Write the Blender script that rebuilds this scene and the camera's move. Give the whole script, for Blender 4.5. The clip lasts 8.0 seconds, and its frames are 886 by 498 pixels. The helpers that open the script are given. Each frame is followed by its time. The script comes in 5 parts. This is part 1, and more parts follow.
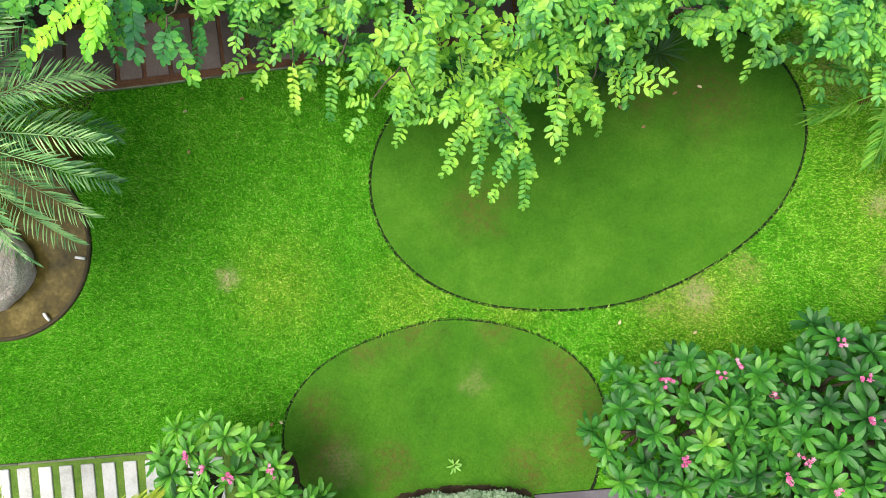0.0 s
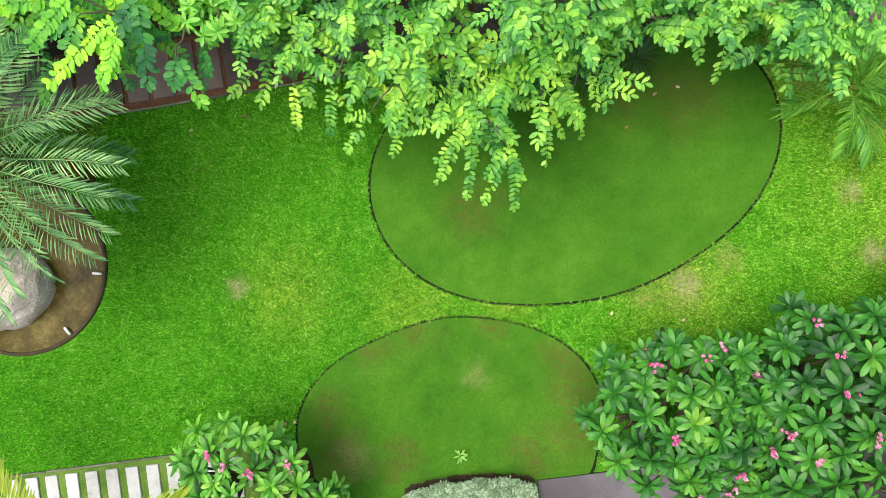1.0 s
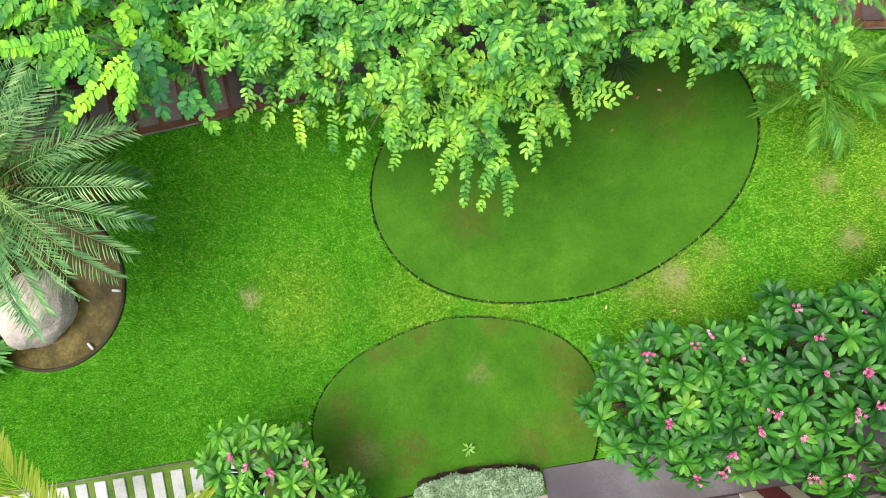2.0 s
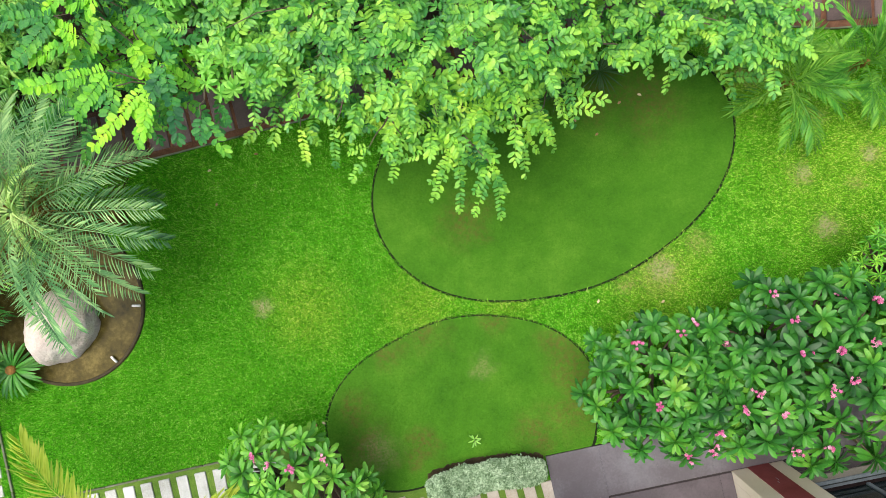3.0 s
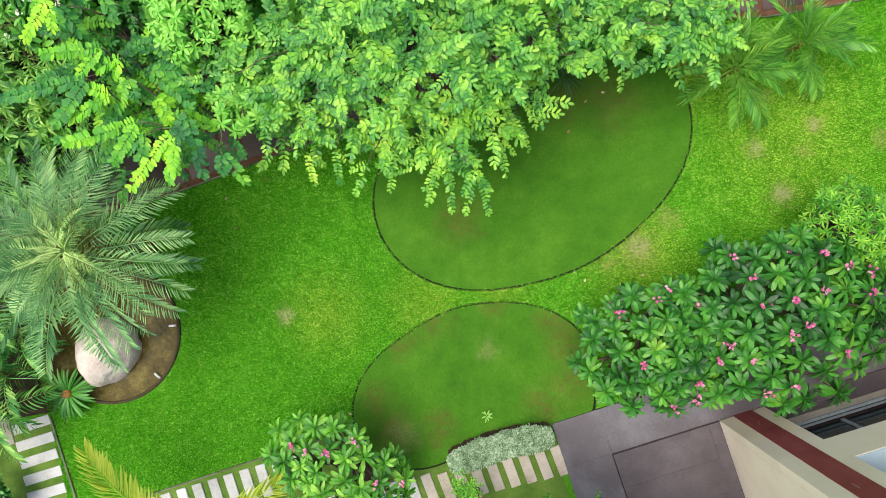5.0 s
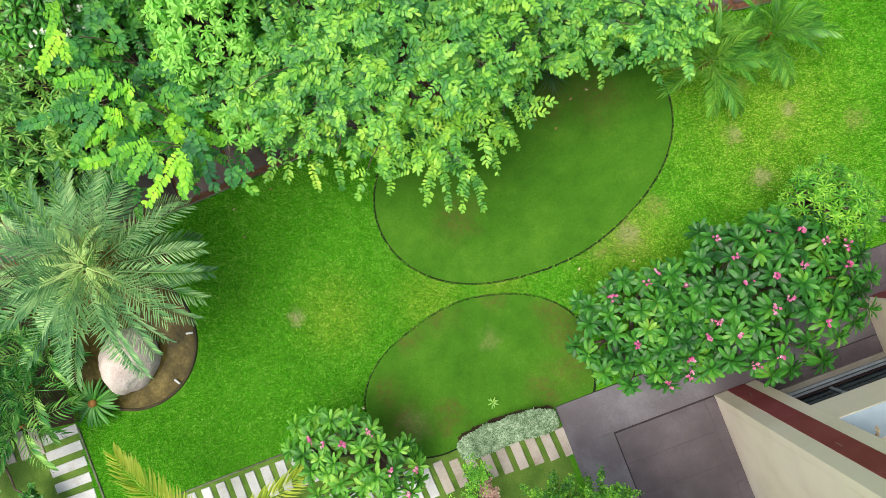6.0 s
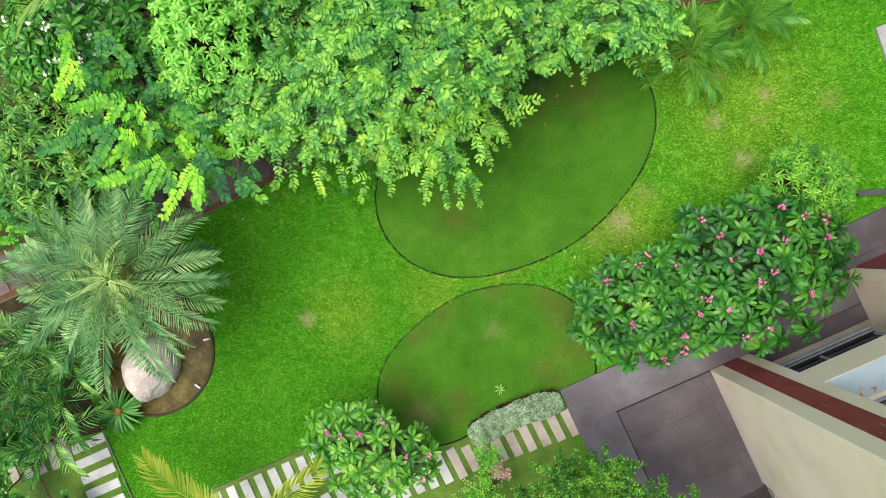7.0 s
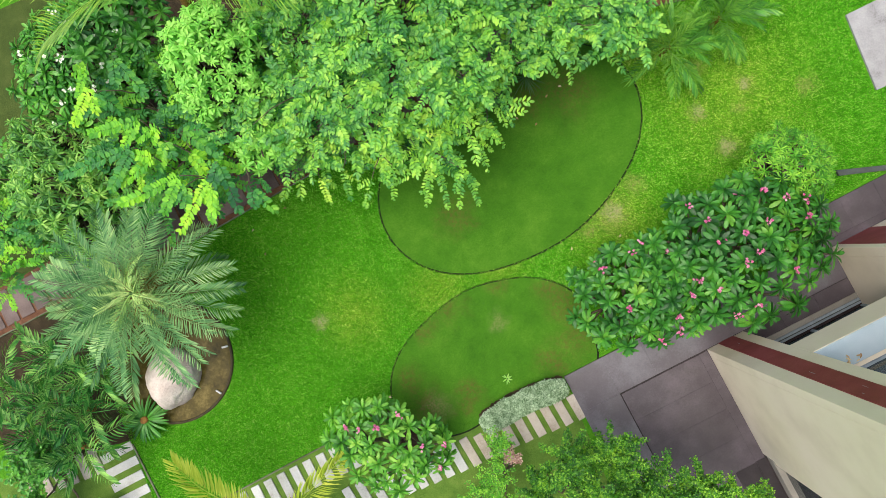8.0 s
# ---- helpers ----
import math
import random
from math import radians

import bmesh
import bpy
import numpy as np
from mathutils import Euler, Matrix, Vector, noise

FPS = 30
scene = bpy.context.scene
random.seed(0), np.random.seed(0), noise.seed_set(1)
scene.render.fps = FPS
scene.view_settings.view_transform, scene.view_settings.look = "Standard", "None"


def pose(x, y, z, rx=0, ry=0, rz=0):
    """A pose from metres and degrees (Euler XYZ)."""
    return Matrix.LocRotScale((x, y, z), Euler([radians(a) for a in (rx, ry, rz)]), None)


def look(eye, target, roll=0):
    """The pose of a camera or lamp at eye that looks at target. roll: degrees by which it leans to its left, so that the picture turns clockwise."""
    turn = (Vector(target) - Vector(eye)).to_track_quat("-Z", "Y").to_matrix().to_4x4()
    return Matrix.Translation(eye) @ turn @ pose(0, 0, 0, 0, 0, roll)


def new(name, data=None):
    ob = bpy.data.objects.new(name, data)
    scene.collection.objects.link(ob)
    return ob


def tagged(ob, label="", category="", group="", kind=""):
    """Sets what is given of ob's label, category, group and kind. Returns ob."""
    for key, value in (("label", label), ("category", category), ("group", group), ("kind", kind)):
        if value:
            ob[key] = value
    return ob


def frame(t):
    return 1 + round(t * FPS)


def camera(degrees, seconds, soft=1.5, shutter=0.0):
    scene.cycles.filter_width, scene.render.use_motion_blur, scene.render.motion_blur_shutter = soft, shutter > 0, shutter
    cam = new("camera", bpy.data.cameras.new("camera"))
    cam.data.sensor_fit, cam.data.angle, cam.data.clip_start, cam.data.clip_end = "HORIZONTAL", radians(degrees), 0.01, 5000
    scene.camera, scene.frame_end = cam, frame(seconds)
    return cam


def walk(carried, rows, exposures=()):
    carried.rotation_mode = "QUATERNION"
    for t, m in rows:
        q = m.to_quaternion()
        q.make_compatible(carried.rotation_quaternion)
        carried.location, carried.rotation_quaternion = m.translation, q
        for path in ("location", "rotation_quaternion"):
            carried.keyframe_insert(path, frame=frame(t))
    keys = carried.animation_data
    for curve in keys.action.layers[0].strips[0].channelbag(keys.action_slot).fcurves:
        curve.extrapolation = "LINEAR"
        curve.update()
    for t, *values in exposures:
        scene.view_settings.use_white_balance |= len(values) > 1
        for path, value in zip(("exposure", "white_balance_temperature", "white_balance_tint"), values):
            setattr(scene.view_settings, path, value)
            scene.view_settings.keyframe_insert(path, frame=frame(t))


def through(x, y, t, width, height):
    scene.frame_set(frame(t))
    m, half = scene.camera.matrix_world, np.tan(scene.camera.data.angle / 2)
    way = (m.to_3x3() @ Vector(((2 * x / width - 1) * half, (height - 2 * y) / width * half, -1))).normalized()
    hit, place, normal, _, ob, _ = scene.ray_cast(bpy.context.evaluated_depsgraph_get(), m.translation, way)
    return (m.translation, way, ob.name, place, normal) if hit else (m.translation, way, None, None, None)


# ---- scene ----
# ---------------------------------------------------------------- camera
cam = camera(70.0, 8.0, soft=0.6)
ROWS = [
    (0.0, -0.026, 0.059, 9.314, -0.50, 2.19, 0.03),
    (0.5, 0.003, 0.063, 9.563, -0.48, 2.19, -1.14),
    (1.0, 0.027, 0.069, 9.809, -0.47, 2.20, -2.34),
    (1.5, 0.042, 0.091, 10.055, -0.47, 2.25, -3.58),
    (3.0, 0.115, 0.152, 10.950, -0.36, 2.33, -7.35),
    (3.5, 0.135, 0.140, 11.260, -0.32, 2.36, -8.68),
    (4.0, 0.164, 0.118, 11.570, -0.29, 2.43, -10.08),
    (4.5, 0.196, 0.078, 11.883, -0.26, 2.49, -11.54),
    (6.0, 0.239, -0.065, 12.813, -0.18, 2.57, -16.11),
    (6.5, 0.235, -0.132, 13.116, -0.14, 2.61, -17.71),
    (7.0, 0.225, -0.193, 13.428, -0.09, 2.64, -19.32),
    (7.5, 0.201, -0.238, 13.741, -0.01, 2.68, -20.91),
    (8.0, 0.177, -0.276, 14.061, 0.07, 2.71, -22.49),
]
walk(cam, [(t, pose(x, y, z, tx, ty, yaw)) for t, x, y, z, tx, ty, yaw in ROWS], exposures=[(0.0, 0.41), (2.0, 0.34), (5.0, 0.24), (8.0, 0.13)])

# ---------------------------------------------------------------- light: bright overcast sky, a wide veiled sun
world = bpy.data.worlds.new("overcast_sky")
scene.world = world
world.use_nodes = True
wn = world.node_tree
sky = wn.nodes.new("ShaderNodeTexSky")
sky.sky_type, sky.sun_disc = "NISHITA", False
sky.sun_elevation, sky.sun_rotation = radians(73), radians(-75)
sky.air_density, sky.dust_density, sky.ozone_density = 1.0, 5.0, 1.0
wn.nodes["Background"].inputs["Strength"].default_value = 0.15
wn.links.new(sky.outputs["Color"], wn.nodes["Background"].inputs["Color"])
sun = new("sun", bpy.data.lights.new("sun", "SUN"))
sun.data.energy, sun.data.angle, sun.data.color = 2.45, radians(50), (1.0, 0.95, 0.86)
sun.matrix_world = look((-2.6, 0.7, 9.0), (0, 0, 0))


# ---------------------------------------------------------------- materials
def material(name):
    mat = bpy.data.materials.new(name)
    mat.use_nodes = True
    return mat, mat.node_tree, mat.node_tree.nodes["Principled BSDF"]


def node(tree, kind, **sets):
    n = tree.nodes.new("ShaderNode" + kind)
    for key, value in sets.items():
        n.inputs[key].default_value = value
    return n


def ramp(tree, source, stops):
    n = tree.nodes.new("ShaderNodeValToRGB")
    while len(n.color_ramp.elements) < len(stops):
        n.color_ramp.elements.new(0.5)
    for e, (at, rgb) in zip(n.color_ramp.elements, stops):
        e.position, e.color = at, (*rgb, 1)
    tree.links.new(source, n.inputs[0])
    return n.outputs[0]


def place(tree):
    return tree.nodes.new("ShaderNodeNewGeometry").outputs["Position"]


def noise_of(tree, scale, detail=4.0, rough=0.55, where=None):
    n = node(tree, "TexNoise", Scale=scale, Detail=detail, Roughness=rough)
    tree.links.new(where or place(tree), n.inputs["Vector"])
    return n.outputs["Fac"]


def mixed(tree, fac, a, b, how="MIX"):
    n = tree.nodes.new("ShaderNodeMix")
    n.data_type, n.blend_type = "RGBA", how
    for value, socket in ((fac, n.inputs[0]), (a, n.inputs[6]), (b, n.inputs[7])):
        if isinstance(value, (int, float)):
            socket.default_value = value
        elif isinstance(value, tuple):
            socket.default_value = (*value, 1)
        else:
            tree.links.new(value, socket)
    return n.outputs[2]


def sums(tree, how, a, b):
    n = tree.nodes.new("ShaderNodeMath")
    n.operation = how
    for value, socket in ((a, n.inputs[0]), (b, n.inputs[1])):
        if isinstance(value, (int, float)):
            socket.default_value = value
        else:
            tree.links.new(value, socket)
    return n.outputs[0]


def bumped(tree, bsdf, height, strength, distance):
    n = node(tree, "Bump", Strength=strength, Distance=distance)
    tree.links.new(height, n.inputs["Height"])
    tree.links.new(n.outputs[0], bsdf.inputs["Normal"])


def surface(name, stops, scale, rough=0.8, fine=60.0, bump=0.3, depth=0.004, each=0.25, fine_mix=0.35, spec=0.3, wet=0.0):
    """A mineral or painted surface: broad stains, fine grain, a tint of its own for every piece."""
    mat, tree, bsdf = material(name)
    broad, grain = noise_of(tree, scale, 5), noise_of(tree, fine, 3)
    value = sums(tree, "ADD", sums(tree, "MULTIPLY", broad, 1 - fine_mix), sums(tree, "MULTIPLY", grain, fine_mix))
    if each:
        own = tree.nodes.new("ShaderNodeObjectInfo").outputs["Random"]
        value = sums(tree, "ADD", value, sums(tree, "MULTIPLY", sums(tree, "SUBTRACT", own, 0.5), each))
    tree.links.new(ramp(tree, value, stops), bsdf.inputs["Base Color"])
    if wet:
        gloss = ramp(tree, noise_of(tree, scale * 1.7, 3), [(0.40, (rough, rough, rough)), (0.62, (wet, wet, wet))])
        tree.links.new(gloss, bsdf.inputs["Roughness"])
    else:
        bsdf.inputs["Roughness"].default_value = rough
    bsdf.inputs["Specular IOR Level"].default_value = spec
    bumped(tree, bsdf, sums(tree, "ADD", broad, grain), bump, depth)
    return mat


def leaf_material(name, stops, rough=0.42, through=0.28, clump=1.3, spec=0.45, tint=1.5, single=0.38):
    """Leaves: a tint for every leaf and every clump, light shining through the blade."""
    mat, tree, bsdf = material(name)
    island = tree.nodes.new("ShaderNodeNewGeometry").outputs["Random Per Island"]
    own = tree.nodes.new("ShaderNodeObjectInfo").outputs["Random"]
    broad = noise_of(tree, clump, 2)
    value = sums(tree, "ADD", sums(tree, "MULTIPLY", sums(tree, "ADD", sums(tree, "SUBTRACT", island, 0.5), 0.19 / single), single), sums(tree, "MULTIPLY", own, 0.22))
    value = sums(tree, "ADD", value, sums(tree, "MULTIPLY", sums(tree, "SUBTRACT", broad, 0.3), 1.0))
    veins = noise_of(tree, 38.0, 3, 0.6)
    value = sums(tree, "ADD", value, sums(tree, "MULTIPLY", sums(tree, "SUBTRACT", veins, 0.5), 0.34))
    bumped(tree, bsdf, veins, 0.35, 0.01)
    colour = ramp(tree, value, stops)
    tree.links.new(colour, bsdf.inputs["Base Color"])
    bsdf.inputs["Roughness"].default_value = rough
    bsdf.inputs["Specular IOR Level"].default_value = spec
    trans = tree.nodes.new("ShaderNodeBsdfTranslucent")
    tree.links.new(mixed(tree, 1.0, colour, (tint, tint, tint * 0.6), "MULTIPLY"), trans.inputs["Color"])
    mix = node(tree, "MixShader", Fac=through)
    tree.links.new(bsdf.outputs[0], mix.inputs[1])
    tree.links.new(trans.outputs[0], mix.inputs[2])
    tree.links.new(mix.outputs[0], tree.nodes["Material Output"].inputs["Surface"])
    return mat


def spots(tree, where, discs, edge=1.0):
    """The sum of soft discs (x, y, radius) on the ground, 0 to 1."""
    total = None
    for x, y, r in discs:
        gap = tree.nodes.new("ShaderNodeVectorMath")
        gap.operation = "DISTANCE"
        tree.links.new(where, gap.inputs[0])
        gap.inputs[1].default_value = (x, y, 0)
        fall = node(tree, "MapRange")
        fall.interpolation_type = "SMOOTHSTEP"
        tree.links.new(gap.outputs["Value"], fall.inputs["Value"])
        for i, value in enumerate((r * (1 - edge), r, 1.0, 0.0)):
            fall.inputs[i + 1].default_value = value
        total = fall.outputs[0] if total is None else sums(tree, "MAXIMUM", total, fall.outputs[0])
    return total


def flat_place(tree, wobble, scale):
    """Position on the ground plane, its outline shaken by noise."""
    pos = place(tree)
    shake = node(tree, "TexNoise", Scale=scale, Detail=3.0)
    tree.links.new(pos, shake.inputs["Vector"])
    off = tree.nodes.new("ShaderNodeVectorMath")
    off.operation = "MULTIPLY_ADD"
    tree.links.new(shake.outputs["Color"], off.inputs[0])
    off.inputs[1].default_value = (wobble, wobble, 0)
    tree.links.new(pos, off.inputs[2])
    back = tree.nodes.new("ShaderNodeVectorMath")
    back.operation = "MULTIPLY_ADD"
    tree.links.new(off.outputs[0], back.inputs[0])
    back.inputs[1].default_value = (1, 1, 0)
    back.inputs[2].default_value = (-wobble / 2, -wobble / 2, 0)
    return back.outputs[0]


DRY = [(-3.6, -0.46, 0.3), (6.16, -0.31, 0.42), (5.85, 0.63, 0.33), (7.02, 0.82, 0.34), (6.7, 0.37, 0.26), (6.2, 1.56, 0.3),
       (3.3, -0.72, 0.62), (4.0, -0.28, 0.4), (2.7, -0.85, 0.35), (5.2, 2.5, 0.55), (8.2, 0.3, 0.35), (4.75, 2.9, 0.4)]


BARE = [(-3.6, -0.46, 0.24), (6.16, -0.31, 0.26), (5.85, 0.63, 0.18), (7.02, 0.82, 0.17), (3.35, -0.7, 0.3)]
FADED = [(6.6, 0.8, 3.0), (5.2, 2.3, 1.8), (3.3, -0.9, 1.7), (-2.8, -0.6, 1.3), (-0.9, -0.8, 1.2), (0.6, -0.85, 0.9)]


def grass_material(name, blades):
    mat, tree, bsdf = material(name)
    broad = noise_of(tree, 0.75, 4, 0.6)
    tufts, clumps = noise_of(tree, 12.0, 4, 0.7), noise_of(tree, 4.2, 4, 0.65)
    value = sums(tree, "ADD", sums(tree, "MULTIPLY", broad, 0.28), sums(tree, "MULTIPLY", tufts, 0.48))
    value = sums(tree, "ADD", value, sums(tree, "MULTIPLY", sums(tree, "SUBTRACT", clumps, 0.24), 0.46))
    if blades:
        island = tree.nodes.new("ShaderNodeNewGeometry").outputs["Random Per Island"]
        value = sums(tree, "ADD", value, sums(tree, "MULTIPLY", sums(tree, "SUBTRACT", island, 0.5), 0.72))
    else:
        value = sums(tree, "ADD", value, sums(tree, "MULTIPLY", sums(tree, "SUBTRACT", noise_of(tree, 70.0, 3), 0.5), 0.5))
    # the ground's ramp is darkened in place of the self-shadow of blades
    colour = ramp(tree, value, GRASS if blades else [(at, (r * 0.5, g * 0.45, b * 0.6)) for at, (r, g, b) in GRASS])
    where = flat_place(tree, 0.5, 5.0)
    speck = noise_of(tree, 24.0, 4, 0.7)
    dry = sums(tree, "MULTIPLY", spots(tree, where, DRY), ramp(tree, speck, [(0.42, (0.02, 0.02, 0.02)), (0.60, (0.8, 0.8, 0.8))]))
    colour = mixed(tree, sums(tree, "MULTIPLY", spots(tree, where, FADED), 0.8), colour, mixed(tree, 1.0, colour, (1.95, 1.10, 1.8), "MULTIPLY"))
    if blades:
        straw = sums(tree, "MULTIPLY", ramp(tree, island, [(0.90, (0.0, 0.0, 0.0)), (0.97, (0.6, 0.6, 0.6))]), ramp(tree, clumps, [(0.42, (0.15, 0.15, 0.15)), (0.62, (1.0, 1.0, 1.0))]))
        colour = mixed(tree, straw, colour, (0.66, 0.72, 0.30))
    colour = mixed(tree, dry, colour, (0.50, 0.43, 0.18))
    colour = mixed(tree, sums(tree, "MULTIPLY", spots(tree, flat_place(tree, 0.45, 7.0), BARE), ramp(tree, speck, [(0.38, (0.1, 0.1, 0.1)), (0.58, (0.8, 0.8, 0.8))])), colour, (0.62, 0.54, 0.36))
    tree.links.new(colour, bsdf.inputs["Base Color"])
    bsdf.inputs["Roughness"].default_value = 0.7
    bsdf.inputs["Specular IOR Level"].default_value = 0.1
    if blades:
        trans = tree.nodes.new("ShaderNodeBsdfTranslucent")
        tree.links.new(colour, trans.inputs["Color"])
        mix = node(tree, "MixShader", Fac=0.3)
        tree.links.new(bsdf.outputs[0], mix.inputs[1])
        tree.links.new(trans.outputs[0], mix.inputs[2])
        tree.links.new(mix.outputs[0], tree.nodes["Material Output"].inputs["Surface"])
    else:
        bumped(tree, bsdf, noise_of(tree, 60.0, 4), 0.8, 0.03)
    return mat


GRASS = [(0.10, (0.030, 0.195, 0.007)), (0.36, (0.095, 0.48, 0.013)), (0.60, (0.196, 0.69, 0.023)), (0.90, (0.55, 0.90, 0.15))]
M_GROUND = grass_material("lawn_ground", False)
M_BLADE = grass_material("lawn_blades", True)


def turf_material(name, worn, blades=False):
    """Close-mown fine turf, with softly worn and browned places that also carry painted shade."""
    mat, tree, bsdf = material(name)
    broad, fine = noise_of(tree, 0.9, 3, 0.5), noise_of(tree, 30.0, 5, 0.75)
    mottle = noise_of(tree, 3.4, 4, 0.6)
    value = sums(tree, "ADD", sums(tree, "MULTIPLY", broad, 0.36), sums(tree, "MULTIPLY", fine, 0.42))
    value = sums(tree, "ADD", value, sums(tree, "MULTIPLY", mottle, 0.22))
    if blades:
        island = tree.nodes.new("ShaderNodeNewGeometry").outputs["Random Per Island"]
        value = sums(tree, "ADD", value, sums(tree, "MULTIPLY", sums(tree, "SUBTRACT", island, 0.5), 0.22))
    colour = ramp(tree, value, [(0.32, (0.032, 0.118, 0.010)), (0.5, (0.058, 0.182, 0.013)), (0.68, (0.105, 0.252, 0.023))])
    where = flat_place(tree, 1.1, 1.8)
    brown = sums(tree, "MULTIPLY", spots(tree, where, worn), ramp(tree, noise_of(tree, 13.0, 5, 0.7), [(0.34, (0.0, 0.0, 0.0)), (0.62, (0.72, 0.72, 0.72))]))
    # brown of the worn places, darkened further to include shade near the edges
    colour = mixed(tree, brown, colour, (0.125, 0.095, 0.03))
    thin = sums(tree, "MULTIPLY", spots(tree, flat_place(tree, 0.5, 4.0), THIN), ramp(tree, noise_of(tree, 26.0, 5, 0.7), [(0.40, (0.1, 0.1, 0.1)), (0.62, (0.5, 0.5, 0.5))]))
    tree.links.new(mixed(tree, thin, colour, (0.30, 0.25, 0.13)), bsdf.inputs["Base Color"])
    bsdf.inputs["Roughness"].default_value = 0.9
    bsdf.inputs["Specular IOR Level"].default_value = 0.05
    bumped(tree, bsdf, fine, 0.5, 0.012)
    return mat


WORN_AND_SHADED = [(-0.88, -1.3, 0.55), (-1.5, -1.6, 0.5), (1.38, -1.75, 0.5), (1.56, -2.34, 0.65), (1.55, -2.93, 0.7), (0.83, -3.15, 0.55), (-2.1, -3.1, 0.75), (-2.3, -2.4, 0.5), (1.6, -2.0, 0.5), (0.41, -1.25, 0.45), (-1.2, -3.3, 0.5),
        (3.4, 2.2, 1.0), (0.1, 0.6, 0.7), (2.6, 2.4, 0.9)]
THIN = [(0.08, -1.98, 0.32), (-1.89, -3.2, 0.5)]
M_TURF = turf_material("mown_turf", WORN_AND_SHADED)
M_TURF_BLADE = turf_material("mown_turf_blades", WORN_AND_SHADED, True)

M_SOIL = surface("dark_soil", [(0.3, (0.020, 0.011, 0.007)), (0.7, (0.075, 0.045, 0.028))], 3.0, 0.95, 45, 0.8, 0.02, 0)
M_GROOVE = surface("shaded_edge_soil", [(0.3, (0.004, 0.009, 0.003)), (0.7, (0.016, 0.026, 0.007))], 6.0, 0.95, 45, 0.8, 0.02, 0)
M_BED = surface("leaf_litter_soil", [(0.3, (0.02, 0.014, 0.008)), (0.55, (0.055, 0.04, 0.02)), (0.75, (0.13, 0.09, 0.05))], 5.0, 0.95, 55, 0.8, 0.03, 0)
M_SHADED_LAWN = surface("shaded_lawn_ground", [(0.3, (0.028, 0.052, 0.008)), (0.55, (0.065, 0.10, 0.018)), (0.75, (0.12, 0.14, 0.04))], 2.0, 0.95, 50, 0.8, 0.02, 0)
M_MOSS = surface("mossy_soil", [(0.3, (0.05, 0.12, 0.012)), (0.55, (0.12, 0.22, 0.03)), (0.75, (0.22, 0.26, 0.07))], 2.5, 0.95, 50, 0.8, 0.02, 0)
M_SLAB = surface("pale_limestone", [(0.24, (0.26, 0.25, 0.20)), (0.46, (0.47, 0.48, 0.46)), (0.75, (0.64, 0.65, 0.65))], 2.6, 0.8, 40, 0.35, 0.006, 0.12)
M_SLAB_WARM = surface("buff_sandstone", [(0.26, (0.22, 0.18, 0.13)), (0.48, (0.42, 0.37, 0.31)), (0.75, (0.55, 0.51, 0.46))], 2.6, 0.8, 40, 0.35, 0.006, 0.16)
M_PATH_SLAB = surface("purple_slate", [(0.25, (0.054, 0.037, 0.034)), (0.5, (0.108, 0.075, 0.068)), (0.75, (0.185, 0.132, 0.122))], 2.2, 0.6, 35, 0.35, 0.006, 0.4, wet=0.35)
M_LATERITE = surface("rusty_joint_gravel", [(0.25, (0.065, 0.029, 0.016)), (0.5, (0.15, 0.068, 0.038)), (0.75, (0.25, 0.125, 0.07))], 6.0, 0.95, 70, 0.9, 0.015, 0)
M_KERB = surface("grey_concrete_kerb", [(0.25, (0.065, 0.085, 0.040)), (0.7, (0.20, 0.215, 0.15))], 6.0, 0.9, 60, 0.4, 0.006, 0.3)
M_TILE = surface("brown_terrace_stone", [(0.22, (0.050, 0.041, 0.047)), (0.5, (0.084, 0.070, 0.079)), (0.78, (0.140, 0.118, 0.133))], 1.2, 0.27, 30, 0.08, 0.003, 0.06, 0.2, 0.5)
M_TILE_PALE = surface("pale_terrace_stone", [(0.22, (0.070, 0.060, 0.069)), (0.46, (0.108, 0.096, 0.109)), (0.70, (0.20, 0.195, 0.22)), (0.82, (0.38, 0.40, 0.45))], 1.0, 0.3, 30, 0.08, 0.003, 0.04, 0.2, 0.5)
M_GROUT = surface("dark_grout", [(0.3, (0.02, 0.016, 0.016)), (0.7, (0.06, 0.05, 0.05))], 8.0, 0.9, 60, 0.3, 0.004, 0)
M_PAVE = surface("grey_paving_stone", [(0.25, (0.15, 0.15, 0.145)), (0.42, (0.30, 0.30, 0.305)), (0.78, (0.48, 0.48, 0.49))], 2.6, 0.75, 35, 0.25, 0.005, 0.1)
M_WALL = surface("cream_textured_paint", [(0.25, (0.60, 0.52, 0.40)), (0.5, (0.74, 0.655, 0.52)), (0.78, (0.81, 0.73, 0.60))], 0.9, 0.85, 90, 0.25, 0.003, 0, 0.25)
M_RED = surface("oxblood_painted_band", [(0.25, (0.165, 0.032, 0.034)), (0.5, (0.235, 0.050, 0.052)), (0.78, (0.32, 0.088, 0.09))], 2.5, 0.6, 60, 0.25, 0.003, 0)
M_STEP = surface("grey_beige_step_stone", [(0.25, (0.20, 0.18, 0.15)), (0.5, (0.30, 0.28, 0.24)), (0.78, (0.40, 0.38, 0.33))], 1.5, 0.6, 50, 0.15, 0.002, 0)
M_FRAME = surface("dark_brown_window_frame", [(0.3, (0.035, 0.024, 0.018)), (0.7, (0.075, 0.052, 0.04))], 6.0, 0.5, 60, 0.1, 0.001, 0)
M_TILE_DARK = surface("dark_terrace_stone", [(0.22, (0.018, 0.014, 0.015)), (0.5, (0.035, 0.028, 0.030)), (0.78, (0.075, 0.060, 0.064))], 1.4, 0.4, 30, 0.08, 0.003, 0.1, 0.2, 0.4)
